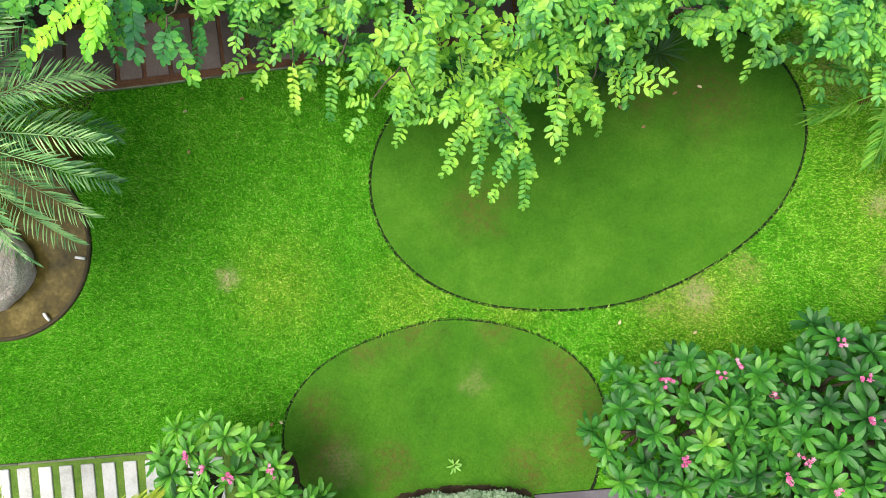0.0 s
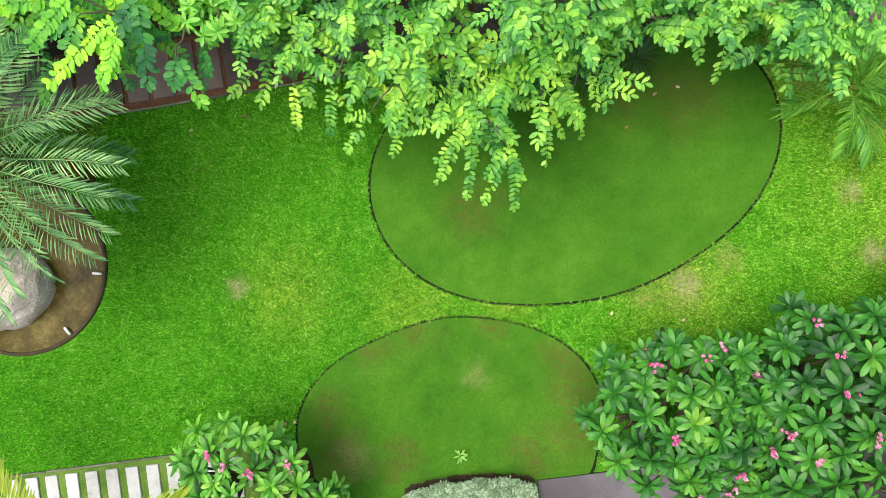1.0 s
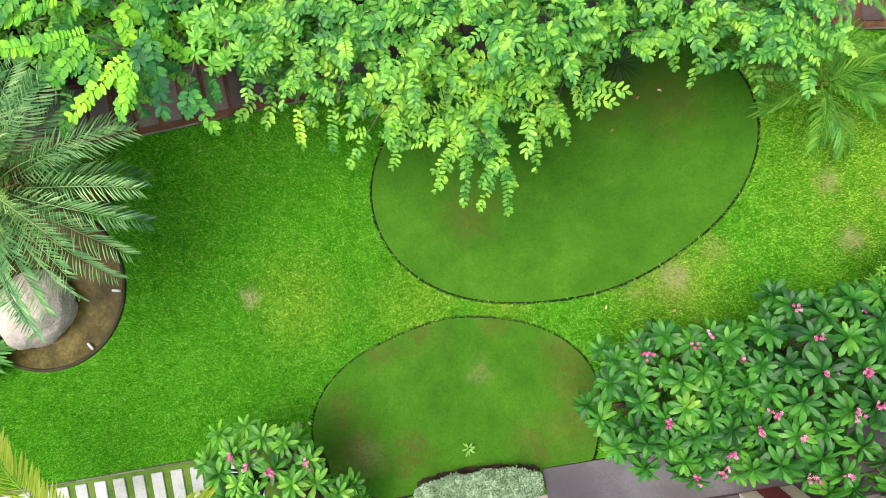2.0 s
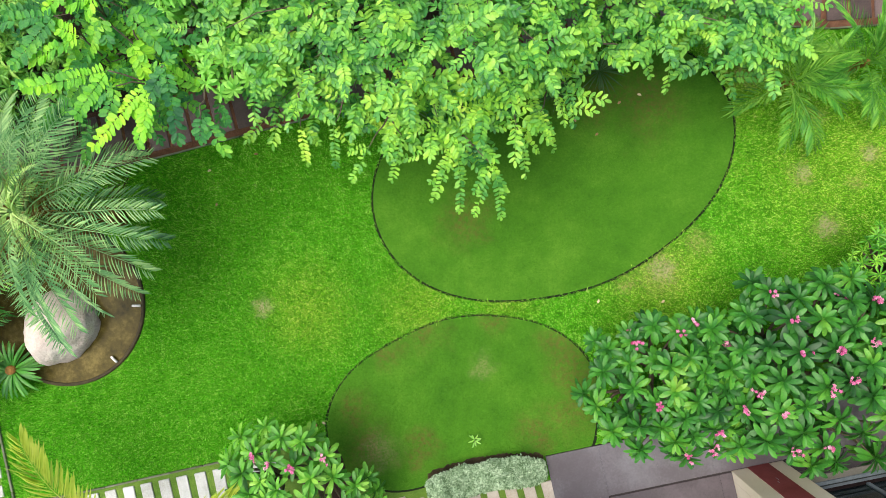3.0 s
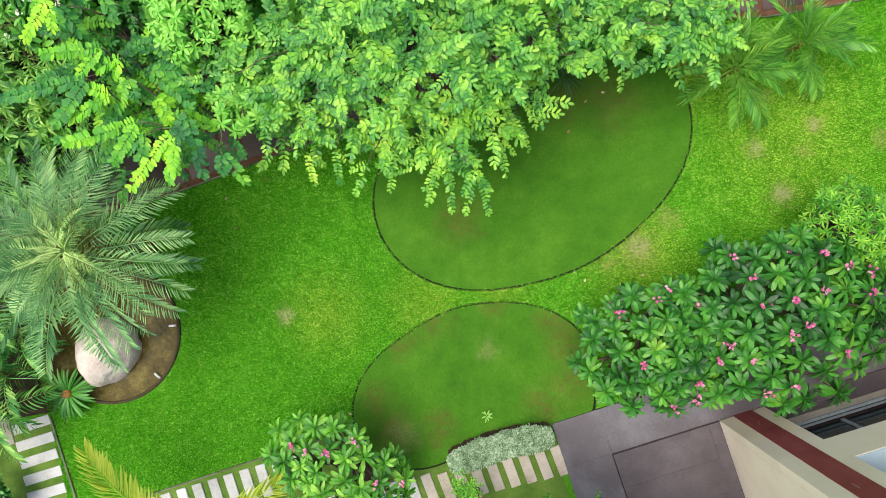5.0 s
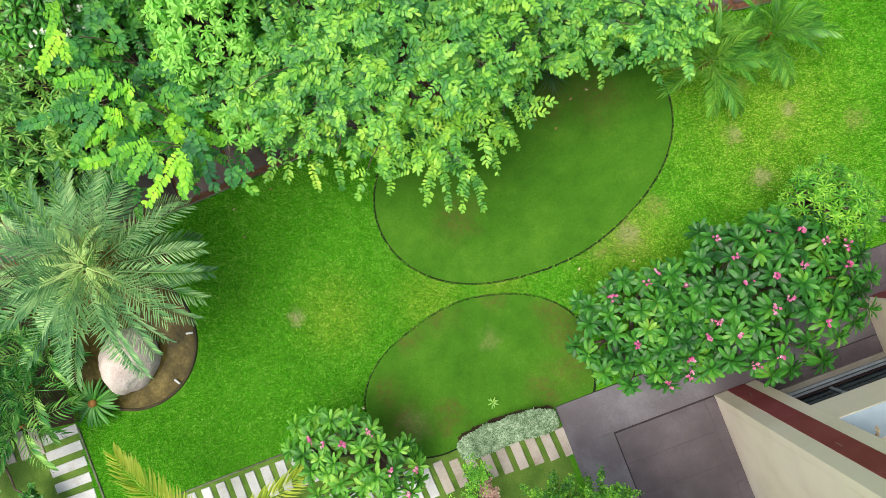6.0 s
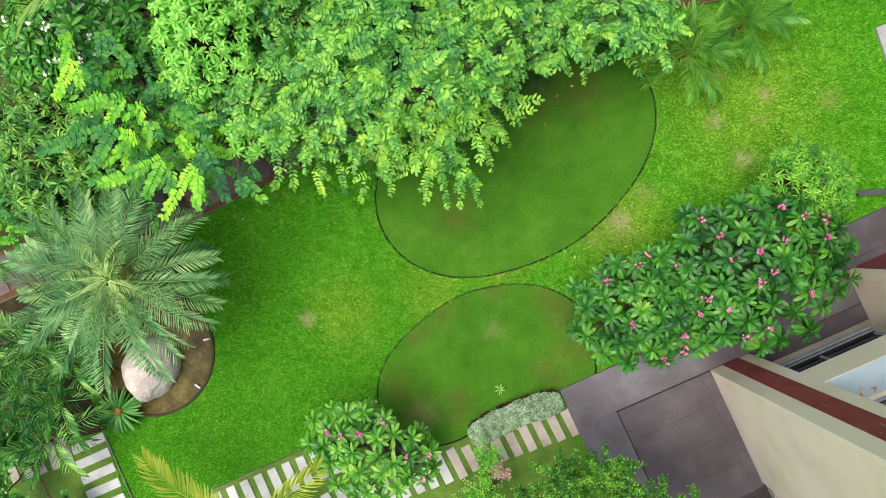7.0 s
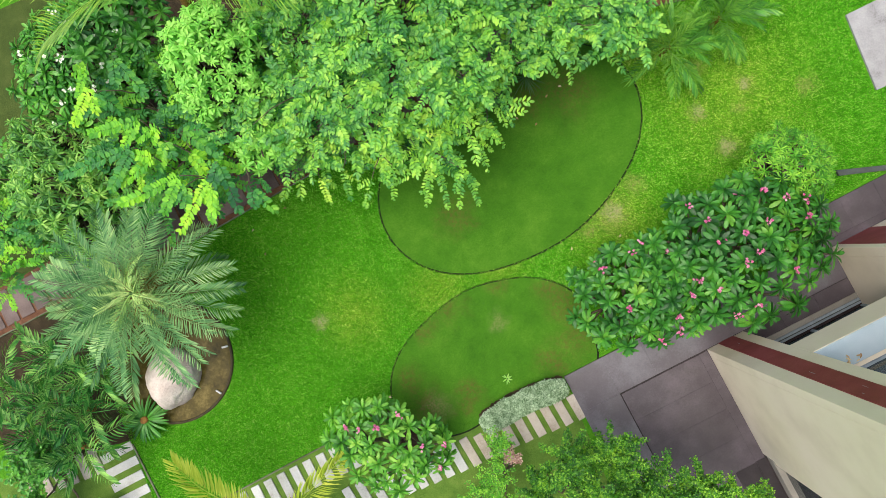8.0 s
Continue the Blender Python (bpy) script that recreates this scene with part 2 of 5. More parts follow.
M_SILL = surface("white_weathered_ledge", [(0.25, (0.27, 0.36, 0.42)), (0.5, (0.38, 0.49, 0.56)), (0.78, (0.50, 0.60, 0.66))], 1.2, 0.6, 50, 0.1, 0.002, 0, 0.12)
M_ROCK = surface("pale_granite_boulder", [(0.2, (0.30, 0.235, 0.19)), (0.45, (0.58, 0.49, 0.43)), (0.7, (0.78, 0.70, 0.63))], 2.2, 0.85, 22, 0.7, 0.03, 0)
M_BARK = surface("grey_brown_bark", [(0.3, (0.06, 0.045, 0.03)), (0.7, (0.20, 0.16, 0.115))], 6.0, 0.9, 30, 0.7, 0.012, 0)
M_FIBRE = surface("palm_fibre", [(0.3, (0.10, 0.05, 0.012)), (0.6, (0.30, 0.16, 0.04)), (0.8, (0.42, 0.27, 0.08))], 9.0, 0.9, 60, 0.7, 0.012, 0)
M_RIM = surface("stained_pond_rim", [(0.3, (0.022, 0.018, 0.008)), (0.7, (0.07, 0.055, 0.025))], 5.0, 0.8, 45, 0.5, 0.008, 0)
M_PONDBED = surface("silty_pond_floor", [(0.28, (0.012, 0.014, 0.003)), (0.5, (0.040, 0.040, 0.007)), (0.72, (0.10, 0.092, 0.02))], 2.4, 0.9, 20, 0.6, 0.02, 0)
M_PIPE = surface("white_pvc", [(0.3, (0.7, 0.7, 0.68)), (0.7, (0.85, 0.85, 0.85))], 8.0, 0.4, 60, 0.1, 0.001, 0)
M_METAL = surface("grey_painted_metal", [(0.3, (0.045, 0.055, 0.05)), (0.7, (0.09, 0.105, 0.10))], 6.0, 0.5, 60, 0.1, 0.001, 0)
M_ALU = surface("pale_blue_aluminium", [(0.3, (0.22, 0.27, 0.31)), (0.7, (0.36, 0.42, 0.47))], 6.0, 0.35, 60, 0.1, 0.001, 0)
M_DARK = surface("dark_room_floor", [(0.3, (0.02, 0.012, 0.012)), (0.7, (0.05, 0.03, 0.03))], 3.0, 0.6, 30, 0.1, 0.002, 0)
M_DRYLEAF = surface("fallen_leaf", [(0.3, (0.34, 0.20, 0.09)), (0.7, (0.66, 0.54, 0.32))], 3.0, 0.7, 40, 0.2, 0.002, 0.7)

M_GLASS, _t, _b = material("window_glass")
_b.inputs["Base Color"].default_value = (0.05, 0.08, 0.09, 1)
_b.inputs["Roughness"].default_value = 0.04
_b.inputs["Transmission Weight"].default_value = 0.6
M_WATER, _t, _b = material("still_pond_water")
_silt = sums(_t, "ADD", sums(_t, "MULTIPLY", noise_of(_t, 2.6, 5, 0.65), 0.7), sums(_t, "MULTIPLY", noise_of(_t, 16.0, 4), 0.3))
_t.links.new(ramp(_t, _silt, [(0.32, (0.028, 0.024, 0.006)), (0.5, (0.085, 0.066, 0.016)), (0.64, (0.17, 0.135, 0.04))]), _b.inputs["Base Color"])
_b.inputs["Roughness"].default_value = 0.22
_b.inputs["IOR"].default_value = 1.33
_b.inputs["Specular IOR Level"].default_value = 0.12
bumped(_t, _b, noise_of(_t, 5.0, 2), 0.05, 0.01)

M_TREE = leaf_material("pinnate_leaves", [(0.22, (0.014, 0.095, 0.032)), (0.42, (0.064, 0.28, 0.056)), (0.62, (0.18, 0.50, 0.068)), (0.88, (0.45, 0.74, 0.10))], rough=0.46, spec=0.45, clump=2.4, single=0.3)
# brighter version of the pinnate leaves, mostly for the canopy's southern edge
M_TREE_BRIGHT = leaf_material("bright_pinnate_leaves", [(0.22, (0.07, 0.29, 0.052)), (0.42, (0.20, 0.51, 0.065)), (0.64, (0.40, 0.72, 0.075)), (0.88, (0.66, 0.86, 0.12))], rough=0.46, spec=0.45, clump=2.4, single=0.3)
M_GOOSE = leaf_material("young_frond_leaves", [(0.22, (0.020, 0.125, 0.042)), (0.44, (0.06, 0.28, 0.055)), (0.66, (0.17, 0.48, 0.045)), (0.92, (0.42, 0.72, 0.05))], rough=0.5, spec=0.3, clump=1.6, single=0.2)
M_GOOSE_YOUNG = leaf_material("lime_frond_leaves", [(0.20, (0.09, 0.36, 0.035)), (0.42, (0.20, 0.56, 0.04)), (0.66, (0.36, 0.72, 0.045)), (0.92, (0.56, 0.82, 0.07))], rough=0.5, spec=0.3, clump=1.6, single=0.3)
M_FRANG = leaf_material("frangipani_leaves", [(0.15, (0.011, 0.070, 0.012)), (0.42, (0.032, 0.175, 0.021)), (0.68, (0.076, 0.305, 0.029)), (1.0, (0.24, 0.48, 0.05))], rough=0.42, through=0.14, spec=0.4, single=0.42)
# lit copy of the frangipani leaves: stronger sunlight is put into the colour
M_FRANG_SUNLIT = leaf_material("sunlit_frangipani_leaves", [(0.15, (0.025, 0.13, 0.014)), (0.45, (0.075, 0.29, 0.025)), (0.7, (0.15, 0.43, 0.04)), (0.95, (0.32, 0.60, 0.08))], rough=0.45, through=0.16, spec=0.4, single=0.55)
M_FRANG_DARK = leaf_material("dark_frangipani_leaves", [(0.15, (0.018, 0.10, 0.014)), (0.5, (0.065, 0.29, 0.03)), (0.9, (0.20, 0.52, 0.06))], rough=0.34, through=0.15)
M_LIME = leaf_material("lime_green_leaves", [(0.10, (0.09, 0.36, 0.05)), (0.36, (0.24, 0.62, 0.09)), (0.72, (0.41, 0.78, 0.15))], rough=0.5, clump=3.0)
M_PALE = leaf_material("pale_whorled_leaves", [(0.12, (0.035, 0.15, 0.035)), (0.38, (0.13, 0.37, 0.07)), (0.66, (0.27, 0.55, 0.10)), (0.95, (0.47, 0.72, 0.16))], rough=0.45, clump=2.2, single=0.5)
M_SMALL = leaf_material("glossy_shrub_leaves", [(0.12, (0.024, 0.15, 0.013)), (0.42, (0.10, 0.39, 0.025)), (0.88, (0.42, 0.76, 0.08))], rough=0.4, clump=4.0)
M_FINE = leaf_material("fine_tree_leaves", [(0.15, (0.012, 0.080, 0.007)), (0.48, (0.065, 0.26, 0.013)), (0.92, (0.36, 0.66, 0.05))], rough=0.5, clump=3.0, single=0.5)
M_SILVER = leaf_material("silver_green_leaves", [(0.15, (0.09, 0.17, 0.07)), (0.46, (0.30, 0.44, 0.27)), (0.85, (0.62, 0.76, 0.56))], rough=0.6, through=0.12, clump=7.0, single=0.5)
M_PHOENIX = leaf_material("date_palm_leaflets", [(0.15, (0.035, 0.13, 0.05)), (0.42, (0.16, 0.38, 0.14)), (0.70, (0.40, 0.64, 0.26)), (0.98, (0.70, 0.86, 0.41))], rough=0.45, through=0.12, spec=0.35, single=0.3)
M_PHOENIX_HEART = leaf_material("young_date_palm_leaflets", [(0.15, (0.24, 0.46, 0.13)), (0.5, (0.48, 0.70, 0.24)), (0.95, (0.76, 0.88, 0.42))], rough=0.45, through=0.15, single=0.4)
M_ARECA = leaf_material("dark_palm_leaflets", [(0.15, (0.012, 0.078, 0.016)), (0.42, (0.060, 0.27, 0.045)), (0.85, (0.40, 0.72, 0.17))], rough=0.2, through=0.06, spec=0.8, single=0.45)
M_FOXTAIL = leaf_material("green_palm_leaflets", [(0.12, (0.022, 0.12, 0.016)), (0.40, (0.08, 0.30, 0.036)), (0.66, (0.21, 0.49, 0.06)), (0.95, (0.48, 0.75, 0.14))], rough=0.36, through=0.12, single=0.4)
M_YPALM = leaf_material("yellow_green_palm_leaflets", [(0.15, (0.20, 0.34, 0.03)), (0.5, (0.38, 0.50, 0.05)), (0.9, (0.62, 0.66, 0.12))], rough=0.4, through=0.25)
M_OLIVE = leaf_material("olive_palm_leaflets", [(0.15, (0.08, 0.22, 0.02)), (0.5, (0.20, 0.42, 0.04)), (0.9, (0.46, 0.64, 0.09))], rough=0.4, through=0.2)
M_ROSE = leaf_material("rosy_shrub_leaves", [(0.15, (0.26, 0.13, 0.11)), (0.5, (0.48, 0.29, 0.26)), (0.9, (0.70, 0.58, 0.52))], rough=0.5, clump=8.0)
M_SPIKE = leaf_material("dark_strap_leaves", [(0.15, (0.02, 0.06, 0.015)), (0.5, (0.05, 0.14, 0.03)), (0.9, (0.12, 0.24, 0.06))], rough=0.4, through=0.1)
M_PINK = leaf_material("pink_petals", [(0.2, (0.36, 0.02, 0.13)), (0.5, (0.66, 0.14, 0.36)), (0.85, (0.88, 0.62, 0.72))], rough=0.55, clump=8.0)
M_WHITE = leaf_material("white_petals", [(0.2, (0.75, 0.75, 0.66)), (0.9, (0.9, 0.9, 0.86))], rough=0.55, clump=8.0)


# ---------------------------------------------------------------- geometry helpers
rng = np.random.default_rng(7)
UP = np.array([0.0, 0.0, 1.0])


def tri_mesh(name, verts, tris, mat, smooth=True):
    """A mesh from arrays of points and triangles."""
    verts, tris = np.asarray(verts, np.float32), np.asarray(tris, np.int32)
    me = bpy.data.meshes.new(name)
    me.vertices.add(len(verts))
    me.vertices.foreach_set("co", verts.ravel())
    me.loops.add(tris.size)
    me.loops.foreach_set("vertex_index", tris.ravel())
    me.polygons.add(len(tris))
    me.polygons.foreach_set("loop_start", np.arange(0, tris.size, 3, dtype=np.int32))
    me.update(calc_edges=True)
    if smooth:
        me.polygons.foreach_set("use_smooth", np.ones(len(tris), bool))
    me.materials.append(mat)
    return me


def joined(pieces):
    verts, tris, base = [], [], 0
    for v, t in pieces:
        verts.append(v)
        tris.append(np.asarray(t) + base)
        base += len(v)
    return np.concatenate(verts), np.concatenate(tris)


def moved(piece, m):
    v, t = piece
    return v @ m[:3, :3].T + m[:3, 3], t


def stamped(pieces, picks, poses):
    """Copies of template pieces at 4 x 4 poses, as one pair of arrays."""
    out, base = [], 0
    verts, tris = [], []
    picks, poses = np.asarray(picks), np.asarray(poses)
    for k, (v, t) in enumerate(pieces):
        ms = poses[picks == k]
        if not len(ms):
            continue
        vv = np.einsum("nij,vj->nvi", ms[:, :3, :3], v) + ms[:, None, :3, 3]
        verts.append(vv.reshape(-1, 3))
        tris.append((np.asarray(t)[None] + (np.arange(len(ms)) * len(v))[:, None, None]).reshape(-1, 3) + base)
        base += vv.shape[0] * vv.shape[1]
    return np.concatenate(verts), np.concatenate(tris)


def aimed(at, way, roll=0.0, size=1.0):
    """The pose of a leaf at a point, its length along way, its face upwards as far as it goes."""
    x = np.asarray(way, float) / np.linalg.norm(way)
    y = np.cross(UP, x)
    y = y / np.linalg.norm(y) if np.linalg.norm(y) > 1e-3 else np.array([0.0, 1.0, 0.0])
    z = np.cross(x, y)
    c, s = math.cos(roll), math.sin(roll)
    m = np.eye(4)
    m[:3, 0], m[:3, 1], m[:3, 2], m[:3, 3] = size * x, size * (c * y + s * z), size * (c * z - s * y), at
    return m


def heading(azimuth, lift):
    return np.array([math.cos(azimuth) * math.cos(lift), math.sin(azimuth) * math.cos(lift), math.sin(lift)])


def tube(points, radii, sides=6, caps=True):
    """A tapered tube through points."""
    points = np.asarray(points, float)
    ways = np.gradient(points, axis=0)
    rings = []
    for p, w, r in zip(points, ways, radii):
        w = w / (np.linalg.norm(w) + 1e-9)
        a = np.cross(w, [0.31, 0.95, 0.05])
        a /= np.linalg.norm(a) + 1e-9
        b = np.cross(w, a)
        ang = np.arange(sides) * 2 * np.pi / sides
        rings.append(p + r * (np.cos(ang)[:, None] * a + np.sin(ang)[:, None] * b))
    v = np.concatenate(rings)
    t = []
    for i in range(len(points) - 1):
        for k in range(sides):
            a, b = i * sides + k, i * sides + (k + 1) % sides
            t += [(a, b, b + sides), (a, b + sides, a + sides)]
    if caps:
        n = len(v)
        v = np.concatenate([v, points[:1], points[-1:]])
        last = (len(points) - 1) * sides
        for k in range(sides):
            t += [(n, (k + 1) % sides, k), (n + 1, last + k, last + (k + 1) % sides)]
    return v, np.array(t)


def leaflet(length, width, fold=0.12, droop=0.1):
    """A small folded leaf along +x."""
    w = width / 2
    k = w / length
    v = np.array([(0, 0, 0), (0.5, 0, -fold * k - droop * 0.25), (1, 0, -droop), (0.20, k * 0.74, 0.01), (0.56, k, -droop * 0.25), (0.87, k * 0.66, -droop * 0.7),
                  (0.20, -k * 0.74, 0.01), (0.56, -k, -droop * 0.25), (0.87, -k * 0.66, -droop * 0.7)]) * length
    return v, np.array([(0, 1, 3), (3, 1, 4), (4, 1, 5), (5, 1, 2), (0, 6, 1), (6, 7, 1), (7, 8, 1), (8, 2, 1)])


def broad_leaf(length, width, droop=0.12, fold=0.25, full=0.62):
    """A large leaf with a midrib groove along +x; full: where it is widest."""
    st = np.array([0.0, 0.16, 0.36, 0.56, 0.76, 0.90, 0.97, 1.0])
    wd = np.interp(st, [0, full * 0.5, full, 0.9, 0.97, 1.0], [0.10, 0.60, 1.0, 0.66, 0.34, 0.0]) * width / 2
    mid = np.stack([st * length, 0 * st, length * (0.16 * st - (droop + 0.16) * st**2)], 1)
    left, right = mid.copy(), mid.copy()
    left[:, 1], right[:, 1] = wd, -wd
    left[:, 2] += fold * wd
    right[:, 2] += fold * wd
    n = len(st)
    t = []
    for i in range(n - 1):
        t += [(i, i + 1, n + i + 1), (i, n + i + 1, n + i), (i, 2 * n + i, 2 * n + i + 1), (i, 2 * n + i + 1, i + 1)]
    return np.concatenate([mid, left, right]), np.array(t)


def pinnate(pairs, length, leaf_l, leaf_w, droop, gen, loose=0.6):
    """One compound leaf along +x: stalk, paired leaflets, an end leaflet."""
    s = np.linspace(0, 1, 6)
    spine = np.stack([s * length * (1 - 0.12 * droop * s), 0.04 * length * np.sin(s * 2.2), length * (0.10 * s - droop * s**2)], 1)
    pieces = [tube(spine, np.linspace(0.006, 0.002, 6), 3, False)]
    for i in range(pairs):
        at = (i + 1.0) / (pairs + 0.5)
        p = np.array([np.interp(at, s, spine[:, k]) for k in range(3)])
        size = (0.82 + 0.3 * math.sin(at * 2.6)) * gen.uniform(1 - 0.2 * loose, 1.1)
        for side in (-1, 1):
            if gen.uniform() < 0.1 * loose:
                continue
            az = side * radians(gen.uniform(66 - 14 * loose, 80) - 20 * at)
            pieces.append(moved(leaflet(leaf_l * size, leaf_w * size, 0.25, gen.uniform(0.05, 0.2)),
                                aimed(p, heading(az, gen.uniform(-0.05 - 0.25 * loose, 0.2 + 0.2 * loose) - droop * at), gen.uniform(-0.5, 0.5) * loose)))
    pieces.append(moved(leaflet(leaf_l, leaf_w), aimed(spine[-1], (1, 0, -0.3 - droop))))
    return joined(pieces)


def strip(length, width, droop):
    """A narrow palm leaflet along +x, folded along its rib."""
    w, d = width / 2, droop * length
    v = np.array([(0, 0, 0), (0.4 * length, w, -0.10 * d), (0.4 * length, -w, -0.10 * d), (0.75 * length, w * 0.7, -0.5 * d), (0.75 * length, -w * 0.7, -0.5 * d), (length, 0, -d),
                  (0.4 * length, 0, -0.10 * d - 0.5 * w)])
    return v, np.array([(0, 6, 1), (0, 2, 6), (1, 6, 3), (6, 4, 3), (6, 2, 4), (3, 4, 5)])


def palm_frond(length, leaf_l, leaf_w, pairs, arch, gen, lift=0.35, keel=0.45, stalk=0.12, sag=(0.10, 0.30), spread=(50, 62)):
    """A feather palm frond along +x that rises and arches over."""
    s = np.linspace(0, 1, 12)
    ang = lift - arch * s**1.3
    step = length / 11
    pts = np.concatenate([[(0, 0, 0)], np.cumsum(np.stack([np.cos(ang[1:]) * step, 0.02 * length * np.sin(3 * s[1:]), np.sin(ang[1:]) * step], 1), 0)])
    pieces = [tube(pts, np.interp(s, [0, 0.15, 1], [0.022, 0.013, 0.003]), 4, False)]
    for i in range(pairs):
        at = stalk + (1 - stalk) * (i + 0.5) / pairs
        p = np.array([np.interp(at, s, pts[:, k]) for k in range(3)])
        slope = np.interp(at, s, ang)
        size = np.interp(at, [stalk, 0.35, 0.7, 1], [0.6, 1.0, 0.9, 0.5]) * gen.uniform(0.9, 1.08)
        for side in (-1, 1):
            out = radians(gen.uniform(*spread) - 18 * at)
            way = np.array([math.cos(out), side * math.sin(out) * math.cos(keel), math.sin(out) * math.sin(keel) * gen.uniform(0.4, 1.2)])
            c, sn = math.cos(slope), math.sin(slope)
            way = np.array([c * way[0] - sn * way[2], way[1], sn * way[0] + c * way[2]])
            pieces.append(moved(strip(leaf_l * size, leaf_w, gen.uniform(*sag)), aimed(p, way, side * -0.5)))
    return joined(pieces)


def rosette(leaves, length, width, gen, low=-0.2, high=0.95, full=0.62, droop=0.14):
    """A whorl of leaves at a twig's end."""
    pieces = []
    for i in range(leaves):
        up = (i + 0.5) / leaves
        size = gen.uniform(0.85, 1.1) * (1.0 - 0.45 * up**2)
        way = heading(i * 2.39996 + gen.uniform(-0.25, 0.25), low + (high - low) * up**1.3 + gen.uniform(-0.15, 0.15))
        pieces.append(moved(broad_leaf(length * size, width * size, droop + gen.uniform(-0.06, 0.08), full=full), aimed((0, 0, 0.03 * up), way, gen.uniform(-0.3, 0.3))))
    return joined(pieces)


def bloom(count, petal, gen):
    """A bunch of five-petalled flowers."""
    pieces = []
    for i in range(count):
        at = np.zeros(3)
        tilt = gen.uniform(-0.4, 0.5)
        for k in range(5):
            pieces.append(moved(leaflet(petal, petal * 0.62, 0.3, 0.15), aimed(at, heading(k * 1.2566 + i, 0.25 + tilt * math.cos(k * 1.2566)))))
    return joined(pieces)


def root(name, at, label, category, group="", turn=0.0):
    ob = new(name)
    ob.empty_display_size = 0.2
    ob.matrix_world = pose(*at, 0, 0, turn)
    return tagged(ob, label, category, group)


def part(name, bm, mat, parent, label=""):
    """A bmesh, a mesh or a pair of arrays as one mesh object under a thing or a part, in its parent's space."""
    if isinstance(bm, tuple):
        me = tri_mesh(name, bm[0], bm[1], mat)
    elif isinstance(bm, bmesh.types.BMesh):
        me = bpy.data.meshes.new(name)
        bm.to_mesh(me)
        bm.free()
        me.materials.append(mat)
    else:
        me = bm
    ob = new(name, me)
    ob.parent = parent
    return tagged(ob, label)


def box(lo, hi, bevel=0.0, bm=None):
    """A box between two corners, its edges rounded by bevel."""
    bm = bm or bmesh.new()
    made = bmesh.ops.create_cube(bm, size=1.0)["verts"]
    for v in made:
        v.co = Vector([(a + b) / 2 + c * (b - a) for a, b, c in zip(lo, hi, v.co)])
    if bevel:
        bmesh.ops.bevel(bm, geom=list({e for v in made for e in v.link_edges}), offset=bevel, segments=1, affect="EDGES")
    return bm


def sheet(name, outline, z, mat, label="", category="", thick=0.0):
    """A flat piece of ground with the given outline."""
    bm = bmesh.new()
    face = bm.faces.new([bm.verts.new((x, y, z)) for x, y in outline])
    if face.normal.z < 0:
        face.normal_flip()
    if thick:
        made = bmesh.ops.extrude_face_region(bm, geom=[face])["geom"]
        bmesh.ops.translate(bm, verts=[g for g in made if isinstance(g, bmesh.types.BMVert)], vec=(0, 0, -thick))
        bmesh.ops.recalc_face_normals(bm, faces=bm.faces)
    bmesh.ops.triangulate(bm, faces=bm.faces)
    me = bpy.data.meshes.new(name)
    bm.to_mesh(me)
    bm.free()
    me.materials.append(mat)
    return tagged(new(name, me), label, category, kind="structure")


# ---------------------------------------------------------------- plan: outlines as smooth closed curves
def closed_curve(centre, waves, corner, count=160, grow=0.0):
    a = np.linspace(0, 2 * np.pi, count, endpoint=False)
    r = waves[0] + grow + sum(waves[2 * k - 1] * np.cos(k * a) + waves[2 * k] * np.sin(k * a) for k in range(1, len(waves) // 2 + 1)) + corner[1] * np.exp(-(((a + np.pi) % (2 * np.pi) - np.pi - corner[0]) / 0.21) ** 2)
    return np.stack([centre[0] + r * np.cos(a), centre[1] + r * np.sin(a)], 1)


OVAL_A = ((1.8, 1.2), (2.527, -0.077, -0.004, 0.548, 0.252, -0.056, 0.068, 0.026, 0.045), (0.0, 0.0))
OVAL_B = ((-0.4, -2.5), (1.789, 0.011, 0.019, 0.544, 0.13, 0.037, -0.141, 0.025, 0.006), (-0.52, 0.28))
POND = (-7.1, 0.0)
POND_R = 1.43
HOUSE = pose(4.05, -4.23, 0, 0, 0, 5.4)


def in_curve(x, y, curve, grow=0.0):
    (cx, cy), w, corner = curve
    a = np.arctan2(y - cy, x - cx)
    r = w[0] + grow + sum(w[2 * k - 1] * np.cos(k * a) + w[2 * k] * np.sin(k * a) for k in range(1, len(w) // 2 + 1)) + corner[1] * np.exp(-((a - corner[0]) / 0.21) ** 2)
    return np.hypot(x - cx, y - cy) < r


def path_edge(x):
    """The lawn-side edge of the slate path."""
    return np.interp(x, [-11, -8.8, -5.2, -3.9, -2.25, 1.0, 3.9, 4.8, 6.6, 8.0, 12.0], [2.0, 2.2, 2.37, 2.53, 2.72, 3.08, 3.38, 3.36, 3.0, 2.9, 2.8])


def south_edge(x):
    """The lawn's edge along the pale stepping slabs."""
    return np.interp(x, [-8.7, -7.1, -4.9, -3.0, -2.6, 0.95, 1.0, 3.0, 3.9, 12.0], [-3.44, -3.31, -3.09, -2.92, -3.6, -3.6, -3.55, -3.4, -2.55, -2.0])


def house_uv(x, y):
    c, s = math.cos(radians(5.4)), math.sin(radians(5.4))
    return c * (x - 4.05) + s * (y + 4.23), -s * (x - 4.05) + c * (y + 4.23)


